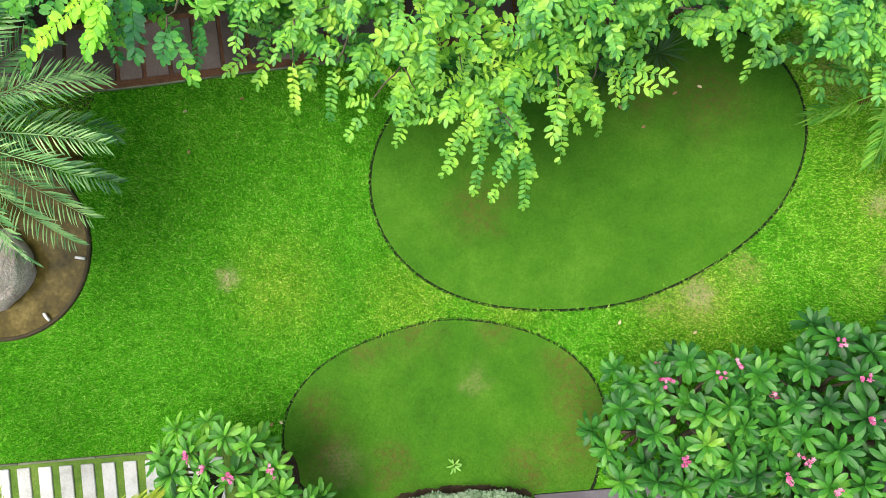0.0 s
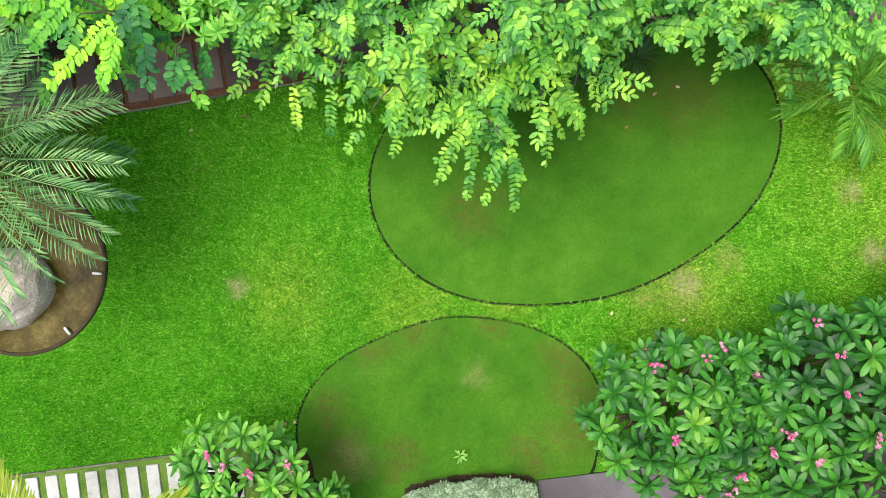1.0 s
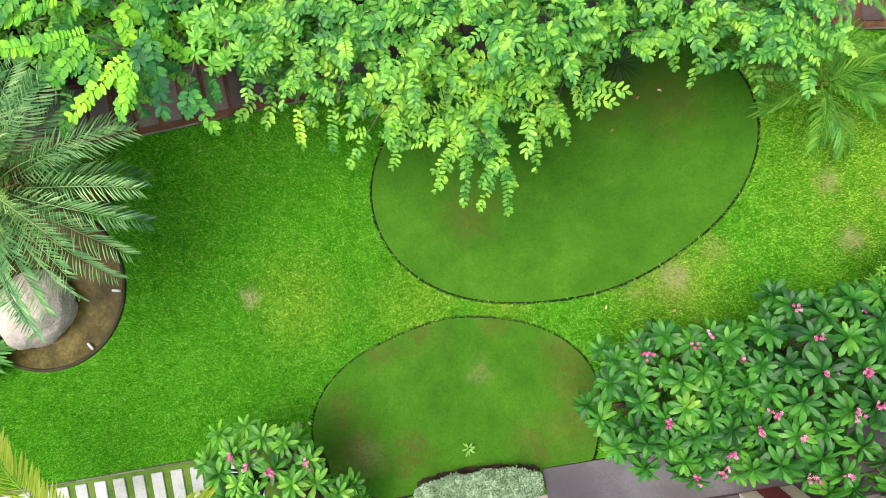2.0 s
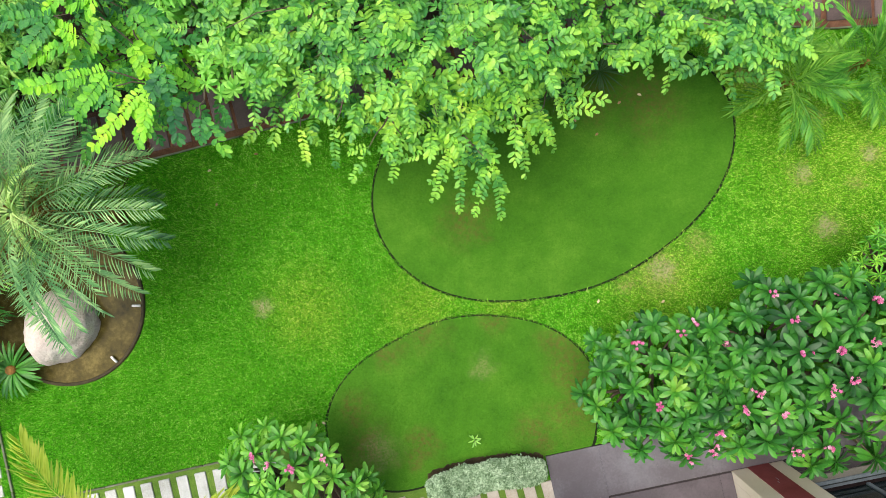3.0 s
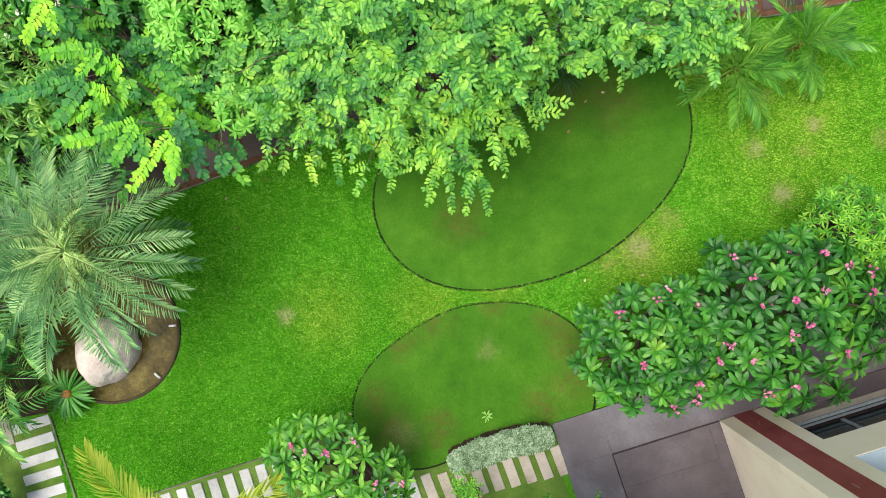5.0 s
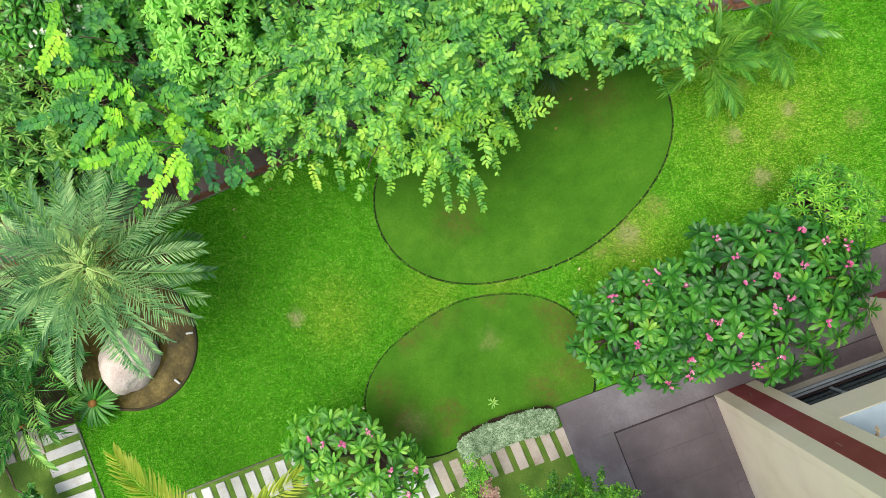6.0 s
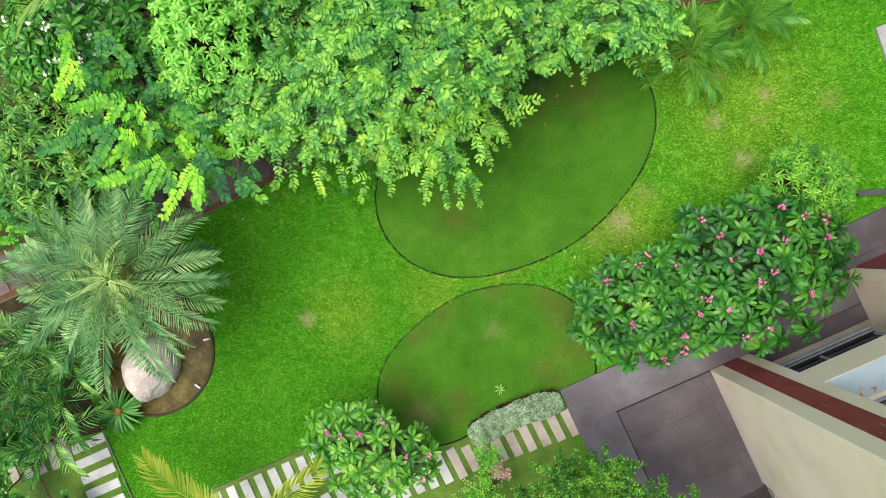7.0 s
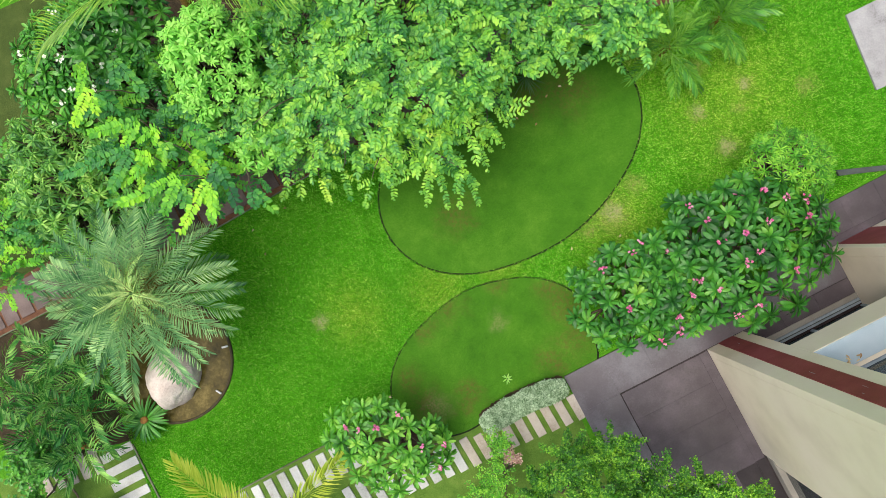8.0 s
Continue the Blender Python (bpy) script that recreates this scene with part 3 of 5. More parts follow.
# ---------------------------------------------------------------- ground
def build_ground():
    bm = bmesh.new()
    rings = [0, 6, 12, 30, 90, 250, 600]
    prev = None
    for r in rings:
        if r == 0:
            ring = [bm.verts.new((0, 0, 0))]
        else:
            ring = [bm.verts.new((r * math.cos(k * math.pi / 16), r * math.sin(k * math.pi / 16), 0)) for k in range(32)]
        if prev:
            for k in range(32):
                if len(prev) == 1:
                    bm.faces.new((prev[0], ring[k], ring[(k + 1) % 32]))
                else:
                    bm.faces.new((prev[k], ring[k], ring[(k + 1) % 32], prev[(k + 1) % 32]))
        prev = ring
    me = bpy.data.meshes.new("ground")
    bm.to_mesh(me)
    bm.free()
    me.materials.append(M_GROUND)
    tagged(new("ground", me), "bright green garden lawn with dry yellow patches", "lawn", kind="structure")


def build_ovals():
    for curve, label in ((OVAL_A, "large egg-shaped bed of close-mown fine turf"), (OVAL_B, "smaller kidney-shaped bed of close-mown fine turf")):
        # flat soil ring; the shadow under the grass edge is in its near-black green
        sheet("turf_edging", closed_curve(*curve, grow=0.036), 0.006, M_GROOVE, "soil ring round the mown turf, darkened by the edge's painted shadow", "edging")
        sheet("mown_turf", closed_curve(*curve, grow=-0.012), 0.014, M_TURF, label, "turf")


def lawn_free(x, y):
    """Where long lawn grass grows."""
    u, v = house_uv(x, y)
    ok = ~in_curve(x, y, OVAL_A, 0.022) & ~in_curve(x, y, OVAL_B, 0.022)
    ok &= np.hypot(x - POND[0], y - POND[1]) > POND_R + 0.03
    ok &= (y < path_edge(x) - 0.04) & (y > south_edge(x) + 0.03)
    ok &= ~((v < 0.95) & (u > -3.05)) & ~((v < 1.66) & (u > 3.1)) & (x > -8.68)
    ok &= ~((x > 9.45) & (y > -0.4) & (y < 1.38))
    ok &= ~((x > -2.95) & (x < -2.4) & (y < -2.9))
    return ok


def blades(name, x, y, long_lo, long_hi, width, lean, mat, z0, label):
    n = len(x)
    az, turn = rng.uniform(0, 2 * np.pi, n), rng.uniform(0, np.pi, n)
    length = rng.uniform(long_lo, long_hi, n)
    tilt = rng.uniform(0.15, lean, n)
    w = width * rng.uniform(0.7, 1.25, n)
    base = np.stack([x, y, np.full(n, z0)], 1)
    side = np.stack([np.cos(turn) * w / 2, np.sin(turn) * w / 2, 0 * w], 1)
    tip = base + np.stack([np.cos(az) * np.sin(tilt) * length, np.sin(az) * np.sin(tilt) * length, np.cos(tilt) * length], 1)
    v = np.stack([base - side, base + side, tip], 1).reshape(-1, 3)
    ob = new(name, tri_mesh(name, v, np.arange(3 * n).reshape(-1, 3), mat, False))
    return tagged(ob, label, "grass", kind="stuff")


def build_grass():
    n = 1000000
    x, y = rng.uniform(-8.7, 10.6, n), rng.uniform(-3.6, 3.6, n)
    keep = lawn_free(x, y)
    blades("lawn_grass", x[keep], y[keep], 0.030, 0.062, 0.013, 1.05, M_BLADE, 0.0, "long bright green lawn grass")
    n = 260000
    x, y = rng.uniform(-3.0, 5.0, n), rng.uniform(-4.0, 3.4, n)
    keep = in_curve(x, y, OVAL_A, -0.03) | in_curve(x, y, OVAL_B, -0.03)
    rim_x, rim_y = [], []
    for curve in (OVAL_A, OVAL_B):
        for grow in (0.030, 0.040, 0.050):
            ring = np.array(closed_curve(*curve, 800, grow))
            rim_x.append(ring[:, 0] + rng.normal(0, 0.012, len(ring)))
            rim_y.append(ring[:, 1] + rng.normal(0, 0.012, len(ring)))
    ex, ey = np.concatenate(rim_x), np.concatenate(rim_y)
    fringe = (house_uv(ex, ey)[1] > 1.0) & (ey > south_edge(ex) + 0.15)
    blades("edge_grass", ex[fringe], ey[fringe], 0.05, 0.10, 0.014, 1.35, M_BLADE, 0.0, "untrimmed grass fringe round the mown turf")
    blades("turf_grass", x[keep], y[keep], 0.012, 0.026, 0.010, 1.4, M_TURF_BLADE, 0.013, "short close-mown turf grass")


build_ground()
build_ovals()
build_grass()
xs = np.linspace(-12, 12, 60)
sheet("slate_path_bed", [(x, path_edge(x)) for x in xs] + [(x, path_edge(x) + 1.0) for x in xs[::-1]], 0.010, M_LATERITE, "rust-red gravel bed of the slate path", "path")
sheet("planting_bed", [(x, path_edge(x) + 1.0) for x in np.linspace(-7.6, 5.2, 30)] + [(5.2, 9.0), (-4.0, 9.0), (-7.6, 6.0)], 0.008, M_BED, "dark planting soil under the trees", "flower bed")
# this sheet stands for lawn; the trees' shade is put into its olive colour
sheet("planting_bed", [(-12.0, path_edge(-12.0) + 1.0), (-7.61, path_edge(-7.61) + 1.0), (-7.61, 6.0), (-4.1, 9.0), (-12.0, 9.0)], 0.006, M_SHADED_LAWN, "dull olive lawn beside the frangipani, coloured as in tree shade", "flower bed")
sheet("planting_bed", [(-11.5, -1.2), (-9.5, -1.25), (-8.6, -1.3), (-7.9, -1.0), (-7.6, 1.3), (-5.9, 1.5), (-5.6, 2.3), (-11.5, 2.0)], 0.005, M_BED, "dark planting soil under the palms", "flower bed")
sheet("stepping_path_bed", [(x, south_edge(x)) for x in np.linspace(-8.7, 0.96, 40)] + [(0.96, -6.5), (-12, -6.5), (-12, -1.0), (-8.7, -1.4)], 0.004, M_MOSS, "mossy ground between stepping slabs", "path")
sheet("flower_bed_soil", [(-1.10 + 2.02 * s, -3.70 + 0.15 * math.sin(s * math.pi) ** 0.6 + 0.10 * s + rng.uniform(-0.025, 0.02)) for s in np.linspace(0, 1, 60)] + [(0.93, -3.95), (-1.12, -4.0)], 0.022, M_BED,
      "dark soil along the silver hedge", "flower bed")
sheet("flower_bed_soil", [(-2.98 + 0.22 * math.cos(a) + 0.25, -3.5 + 0.48 * math.sin(a)) for a in np.linspace(0, 2 * math.pi, 24, endpoint=False)], 0.018, M_SOIL, "dark soil round the frangipani stem", "flower bed")


def build_pond():
    pond = root("pond", (*POND, 0), "round shallow garden pond with brown silty water", "pond")
    bm = bmesh.new()
    prof = [(POND_R - 0.07, -0.16), (POND_R - 0.062, 0.03), (POND_R - 0.05, 0.045), (POND_R - 0.015, 0.045), (POND_R, 0.03), (POND_R, -0.05)]
    rows = [[bm.verts.new((r * math.cos(k * math.pi / 36), r * math.sin(k * math.pi / 36), z)) for k in range(72)] for r, z in prof]
    for a, b in zip(rows, rows[1:]):
        for k in range(72):
            bm.faces.new((a[k], b[k], b[(k + 1) % 72], a[(k + 1) % 72]))
    bmesh.ops.recalc_face_normals(bm, faces=bm.faces)
    part("rim", bm, M_RIM, pond, "dark stained concrete rim")
    for name, z, mat in (("pond_floor", 0.009, M_PONDBED), ("water", 0.026, M_WATER)):
        bm = bmesh.new()
        bmesh.ops.create_circle(bm, cap_ends=True, segments=72, radius=POND_R - 0.060)
        bmesh.ops.translate(bm, verts=bm.verts, vec=(0, 0, z))
        part(name, bm, mat, pond)
    for x, y in ((-5.81, -0.16), (-6.35, -1.02)):
        a = math.atan2(y - POND[1], x - POND[0])
        out = np.array([math.cos(a), math.sin(a)])
        pts = [(*(out * r), z) for r, z in ((POND_R - 0.06, 0.06), (POND_R - 0.12, 0.075), (POND_R - 0.20, 0.07))]
        part("spout", tube(pts, [0.022] * 3, 8), M_PIPE, pond, "short white plastic spout")


def build_rock():
    bm = bmesh.new()
    bmesh.ops.create_icosphere(bm, subdivisions=5, radius=1.0)
    for v in bm.verts:
        d = v.co.normalized()
        n = noise.fractal(d * 1.3 + Vector((3, 1, 7)), 1.0, 2.0, 4) * 0.09 + noise.noise(d * 5) * 0.02
        chop = max(0.0, d.dot(Vector((0.55, -0.65, 0.5)).normalized()) - 0.72) * 0.35
        v.co = Vector((d.x * 0.60 * (1 + 0.18 * d.y), d.y * 0.72, max(d.z, -0.3) * 0.62)) * (1 + n - chop)
    me = bpy.data.meshes.new("boulder")
    bm.to_mesh(me)
    bm.free()
    me.polygons.foreach_set("use_smooth", np.ones(len(me.polygons), bool))
    me.materials.append(M_ROCK)
    ob = new("boulder", me)
    ob.matrix_world = pose(-7.12, -0.38, 0.16, 0, 0, -25) @ Matrix.Scale(0.93, 4)
    tagged(ob, "large pale granite boulder standing in the pond", "boulder")


build_pond()
build_rock()


# ---------------------------------------------------------------- house and terrace (in the house's own axes: u along the front, v towards the lawn)
def in_house(ob):
    ob.matrix_world = HOUSE
    return ob


def quad_box(name, lo, hi, mat, parent, label="", bevel=0.006):
    return part(name, box(lo, hi, bevel), mat, parent, label)


HIGH = 6.9


def build_house():
    house = in_house(new("house"))
    tagged(house, "cream rendered two-storey house with dark red bands", "house")
    # side wall, with a ground floor window further back
    quad_box("side_wall", (0.0, -2.55, 0), (0.25, -0.18, HIGH), M_WALL, house)
    quad_box("side_wall", (0.06, -9.0, 2.1), (0.25, -2.55, HIGH), M_WALL, house)
    quad_box("side_wall", (0.06, -2.75, 0.3), (0.25, -2.55, 2.1), M_WALL, house)
    # cream wall continues here; the darker grey-beige material stands in for shade
    quad_box("plinth", (0.04, -4.6, 0), (0.25, -2.55, 0.3), M_STEP, house, "foot of the cream wall, its shade put into a grey-beige colour")
    quad_box("side_wall", (0.06, -9.0, 0), (0.25, -4.6, 2.1), M_WALL, house)
    side = part("side_window", box((0.14, -4.6, 0.3), (0.20, -4.54, 2.1), 0.004), M_FRAME, house, "dark brown framed glazed door")
    part("frame_bar", box((0.14, -2.83, 0.3), (0.20, -2.752, 2.1), 0.004), M_FRAME, side)
    part("frame_bar", box((0.14, -3.75, 0.3), (0.20, -3.69, 2.1), 0.004), M_FRAME, side)
    part("pane", box((0.165, -3.69, 0.3), (0.175, -2.83, 2.1)), M_GLASS, side, "dark green glass")
    part("pane", box((0.165, -4.54, 0.3), (0.175, -3.75, 2.1)), M_GLASS, side, "dark green glass")
    quad_box("canopy_ledge", (-0.30, -5.0, 2.1), (0.05, -3.35, 2.18), M_SILL, house, "white weathered window canopy")
    # corner pier with its red band
    quad_box("corner_pier", (0.0, -0.18, 0), (0.87, 0.0, HIGH), M_WALL, house)
    band = quad_box("red_band", (0.27, -0.01, 0.0), (0.63, 0.012, HIGH), M_RED, house, "oxblood painted vertical band")
    for z, u, l in ((0.62, 0.47, 0.16), (0.75, 0.43, 0.12), (3.55, 0.40, 0.3), (4.8, 0.50, 0.22), (5.0, 0.36, 0.1)):
        part("scratch", box((u, 0.012, z), (u + 0.003, 0.0145, z + l * 0.6)), M_SILL, band, "white paint scratch")
    quad_box("pier_return", (0.62, -1.4, 0), (0.87, -0.18, 2.05), M_WALL, house)
    # spandrel beam, ledge and upper window
    quad_box("spandrel", (0.87, -0.2, 2.05), (3.78, -0.002, 2.85), M_WALL, house)
    quad_box("ledge", (0.87, -0.50, 2.852), (3.78, -0.01, 2.875), M_SILL, house, "white weathered window ledge")
    quad_box("window_sill", (0.87, -0.58, 2.70), (3.78, -0.503, 2.872), M_WALL, house)
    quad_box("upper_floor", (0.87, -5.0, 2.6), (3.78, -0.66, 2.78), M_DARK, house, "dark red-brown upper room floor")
    quad_box("upper_reveal", (0.62, -1.4, 2.051), (0.87, -0.18, HIGH), M_WALL, house)
    up = part("upper_window", box((0.87, -0.66, 2.784), (3.78, -0.583, 2.92), 0.004), M_ALU, house, "aluminium framed upper window")
    for u in (0.87, 2.28, 3.70):
        part("frame_bar", box((u, -0.66, 2.923), (u + 0.08, -0.583, 5.2), 0.004), M_ALU, up)
    for a, b in ((0.95, 2.28), (2.36, 3.70)):
        part("pane", box((a, -0.63, 2.923), (b, -0.62, 5.2)), M_GLASS, up, "dark reflecting glass")
    quad_box("upper_wall", (0.87, -0.73, 5.2), (3.78, -0.58, HIGH), M_WALL, house)
    # sliding door behind the recess
    door = part("sliding_door", box((0.87, -0.60, 0.0), (3.357, -0.475, 0.07), 0.004), M_ALU, house, "aluminium sliding door with a floor track")
    part("track", box((0.87, -0.545, 0.07), (3.357, -0.53, 0.09), 0.004), M_METAL, door, "dark guide rail of the floor track")
    quad_box("door_step", (0.87, -0.47, 0.0), (3.357, -0.353, 0.062), M_STEP, house, "grey-beige stone door step")
    for u in (0.87, 2.1, 3.287):
        part("stile", box((u, -0.68, 0.09), (u + 0.07, -0.62, 2.05), 0.004), M_ALU, door)
    for a, b in ((0.94, 2.1), (2.17, 3.287)):
        part("pane", box((a, -0.655, 0.09), (b, -0.647, 2.05)), M_GLASS, door, "dark glass")
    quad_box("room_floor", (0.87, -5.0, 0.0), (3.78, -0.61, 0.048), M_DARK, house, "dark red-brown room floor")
    quad_box("room_back", (0.25, -5.2, 0.0), (8.5, -5.0, HIGH), M_WALL, house)
    # second bay, which stands forward
    quad_box("bay_front", (3.36, 0.53, 0), (8.5, 0.73, HIGH), M_WALL, house)
    quad_box("bay_side", (3.36, -1.2, 0), (3.6, 0.527, HIGH), M_WALL, house)
    quad_box("red_band", (3.52, 0.72, 0), (4.30, 0.742, HIGH), M_RED, house, "oxblood painted vertical band")
    quad_box("roof", (-0.1, -9.0, HIGH), (8.5, 0.0, HIGH + 0.2), M_WALL, house)
    return house


def build_terrace():
    bm = box((-3.02, -9.0, -0.05), (0.12, 0.9, 0.03))
    box((0.125, -0.6, -0.05), (3.8, 0.9, 0.03), 0, bm)
    box((3.2, 0.905, -0.05), (9.5, 1.6, 0.03), 0, bm)
    box((3.805, 0.4, -0.05), (9.5, 0.9, 0.03), 0, bm)
    ob = part("terrace_base", bm, M_GROUT, None)
    in_house(tagged(ob, "dark grout bed of the stone terrace", "terrace", kind="structure"))
    floor = in_house(new("terrace"))
    tagged(floor, "brown-purple stone terrace beside the house", "terrace", kind="structure")

    def tiles(u0, u1, nu, v0, v1, nv, gap, lift, mat=M_TILE):
        for i in range(nu):
            for j in range(nv):
                a, b = u0 + (u1 - u0) * i / nu, u0 + (u1 - u0) * (i + 1) / nu
                c, d = v0 + (v1 - v0) * j / nv, v0 + (v1 - v0) * (j + 1) / nv
                part("tile", box((a + gap, c + gap, 0), (b - gap, d - gap, lift + rng.uniform(0, 0.001)), 0.002), mat, floor)

    tiles(-3.02, -2.12, 1, -8.6, 0.0195, 5, 0.0003, 0.05, M_TILE_PALE)
    tiles(-3.02, 3.357, 7, 0.02, 0.9, 1, 0.0003, 0.05, M_TILE_PALE)
    tiles(3.2, 9.5, 8, 0.905, 1.6, 1, 0.0006, 0.05)
    tiles(3.362, 9.5, 8, 0.744, 0.904, 1, 0.0006, 0.05)
    tiles(-2.097, -0.22, 1, -2.64, -0.012, 4, 0.0005, 0.05)
    tiles(-2.097, -0.72, 1, -8.6, -2.641, 9, 0.0005, 0.05)
    # darker tiles in the strip next to the side wall
    tiles(-0.719, -0.22, 1, -8.6, -2.641, 9, 0.0005, 0.05, M_TILE_DARK)
    tiles(-0.22, -0.005, 1, -2.62, -0.012, 3, 0.0006, 0.05)
    tiles(-0.22, -0.005, 1, -8.6, -2.621, 7, 0.0006, 0.05, M_TILE_DARK)
    tiles(0.9, 3.357, 3, -0.35, 0.005, 1, 0.0015, 0.05)


build_house()
build_terrace()
sheet("grey_paving", [(9.5, -0.42), (9.53, 1.33), (14, 1.6), (14, -0.3)], 0.05, M_PAVE, "pale grey stone paving", "paving", 0.06)
sheet("dark_edging_beam", [(8.05, -1.81), (8.04, -1.68), (10.5, -2.42), (10.5, -2.52)], 0.09, M_METAL, "dark grey edging beam on the lawn", "edging", 0.09)


# ---------------------------------------------------------------- trees and shrubs
def limb_points(a, b, sag=0.15, bends=6):
    s = np.linspace(0, 1, bends)[:, None]
    a, b = np.asarray(a, float), np.asarray(b, float)
    rise = np.array([0, 0, 1.0]) * (np.sin(s * np.pi) * sag * np.linalg.norm(b - a))
    jog = rng.normal(0, 0.03, (bends, 3)) * np.linalg.norm(b - a)
    jog[0] = jog[-1] = 0
    return a + (b - a) * s + rise + jog


def frond_tree(name, label, base, fork, clumps, templates, mat, young, fresh, per, size, parts_box, bright, flat=(-0.25, 0.6), loose=0.0, under=0.0):
    """A tree whose branch ends carry sprays of compound leaves; young: its brighter leaf material, fresh: that one's
    share.
    """
    tree = root(name, base, label, "tree")
    b = np.array(base, float)
    trunk = limb_points((0, 0, 0), np.array(fork) - b, 0.02)
    part("trunk", tube(trunk, np.linspace(0.13, 0.08, 6), 8), M_BARK, tree)
    heads = np.array(clumps)
    groups = np.array_split(heads[np.argsort(np.arctan2(heads[:, 1] - fork[1], heads[:, 0] - fork[0]))], 8)
    for g in groups:
        mid = g.mean(0) * 0.6 + np.array(fork) * 0.4
        pieces = [tube(limb_points(np.array(fork) - b, mid - b, 0.05), np.linspace(0.07, 0.035, 6), 6)]
        for h in g:
            pieces.append(tube(limb_points(mid - b, h - b, 0.05, 5), np.linspace(0.015, 0.005, 5), 4))
        part("limb", joined(pieces), M_BARK, tree)
    meshes = {m.name: [tri_mesh("leaf", *t, m) for t in templates] for m in (mat, young)}
    singles, rest = 0, {mat.name: ([], []), young.name: ([], [])}
    storeys = [(h, per if h[1] > 1.2 else 7, False) for h in heads]
    storeys += [(h + np.array((rng.uniform(-0.2, 0.2), rng.uniform(0.0, 0.3), -rng.uniform(0.5, 0.9))), per // 2, True) for h in heads if rng.uniform() < under]
    for h, sprays, low in storeys:
        for k in range(sprays):
            az = k * 2.39996 + rng.uniform(-0.4, 0.4)
            lift = rng.uniform(*flat)
            out = heading(az, lift)
            at = h - b + out * rng.uniform(0.02, 0.12) - UP * rng.uniform(0, 0.25) + rng.normal(0, loose, 3) * np.array((1, 1, 0.5))
            m = aimed(at, out, rng.uniform(-0.3, 0.3), size * rng.uniform(0.75, 1.15))
            which = int(rng.integers(len(templates)))
            # the brighter material goes mainly to heads picked by bright, never the lower storey
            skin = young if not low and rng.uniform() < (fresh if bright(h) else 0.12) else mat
            if singles < 290 and parts_box[0] < h[0] < parts_box[2] and parts_box[1] < h[1] < parts_box[3]:
                leaf = part("leaf", meshes[skin.name][which], skin, tree)
                leaf.matrix_local = Matrix(m.tolist())
                singles += 1
            else:
                rest[skin.name][0].append(which)
                rest[skin.name][1].append(m)
    for skin in (mat, young):
        picks, poses = rest[skin.name]
        if poses:
            tagged(part("crown", stamped(templates, picks, poses), skin, tree), kind="stuff")
    return tree


def scattered(inside, box_, gap, tries=4000, given=()):
    """Points at least gap apart within a plan area, beside those given."""
    out = [np.array(g, float) for g in given]
    for _ in range(tries):
        p = np.array([rng.uniform(box_[0], box_[2]), rng.uniform(box_[1], box_[3])])
        if inside(*p) and all(np.hypot(*(p - q)) > gap for q in out):
            out.append(p)
    return out


gen = np.random.default_rng(11)
PIN_SMALL = [pinnate(int(gen.integers(7, 12)), gen.uniform(0.36, 0.56), 0.105, 0.048, gen.uniform(0.0, 0.2), gen, 0.75) for _ in range(12)]
PIN_LARGE = [pinnate(int(gen.integers(9, 15)), gen.uniform(0.5, 0.85), 0.108, 0.058, gen.uniform(0.05, 0.35), gen, 0.7) for _ in range(8)]


def south_of_tree(x):
    """The canopy's ragged southern outline."""
    return np.interp(x, [-2.6, -2.0, -1.3, -0.7, 0.0, 0.7, 1.0, 1.8, 2.4, 3.0, 3.3, 3.8, 4.4], [2.4, 2.2, 1.85, 1.75, 1.5, 1.5, 1.7, 2.15, 2.5, 2.25, 2.7, 2.6, 3.0])


HANGING = [(0.1, 1.5, -0.85, 1.52), (0.05, 1.45, -0.32, 0.85), (0.12, 1.45, 0.03, 0.65), (0.3, 1.45, 0.45, 1.1), (0.55, 1.2, 0.22, 0.58), (0.58, 1.2, 0.6, 0.48),
           (-1.05, 1.65, -1.4, 1.28), (0.98, 1.5, 1.0, 1.0), (3.12, 2.6, 3.08, 1.92), (-1.95, 2.05, -2.03, 1.58), (1.66, 2.15, 1.78, 1.6), (-1.5, 2.0, -1.65, 1.5),
           (2.68, 2.5, 2.87, 2.12), (-0.6, 1.75, -0.85, 1.2), (1.3, 1.8, 1.45, 1.3), (3.6, 2.75, 3.75, 2.3)]


def hanging_sprays(tree, b, heads):
    """Long drooping leaves on bare twigs at the canopy's edge."""
    for x0, y0, x1, y1 in HANGING:
        a, e = np.array((x0, y0, 2.4)), np.array((x1, y1, 2.12 + rng.uniform(-0.1, 0.1)))
        near = heads[np.argmin(np.linalg.norm(heads - a, axis=1))]
        part("twig", tube(limb_points(near - b, a - b, 0.03, 5), np.linspace(0.012, 0.006, 5), 5), M_BARK, tree)
        long_ = float(np.linalg.norm(e - a)) * 1.05
        skin = M_TREE if rng.uniform() < 0.35 else M_TREE_BRIGHT
        for turn, share in ((0.0, 1.0), (rng.choice((-0.8, 0.8)), 0.6)):
            leaf = part("leaf", pinnate(max(5, int(long_ * share / 0.06)), long_ * share, 0.085, 0.045, 0.18, gen, 0.8), skin, tree)
            way = e - a
            c, s = math.cos(turn), math.sin(turn)
            way = np.array((c * way[0] - s * way[1], s * way[0] + c * way[1], way[2]))
            leaf.matrix_local = Matrix(aimed(a - b, way, rng.uniform(-0.2, 0.2)).tolist())


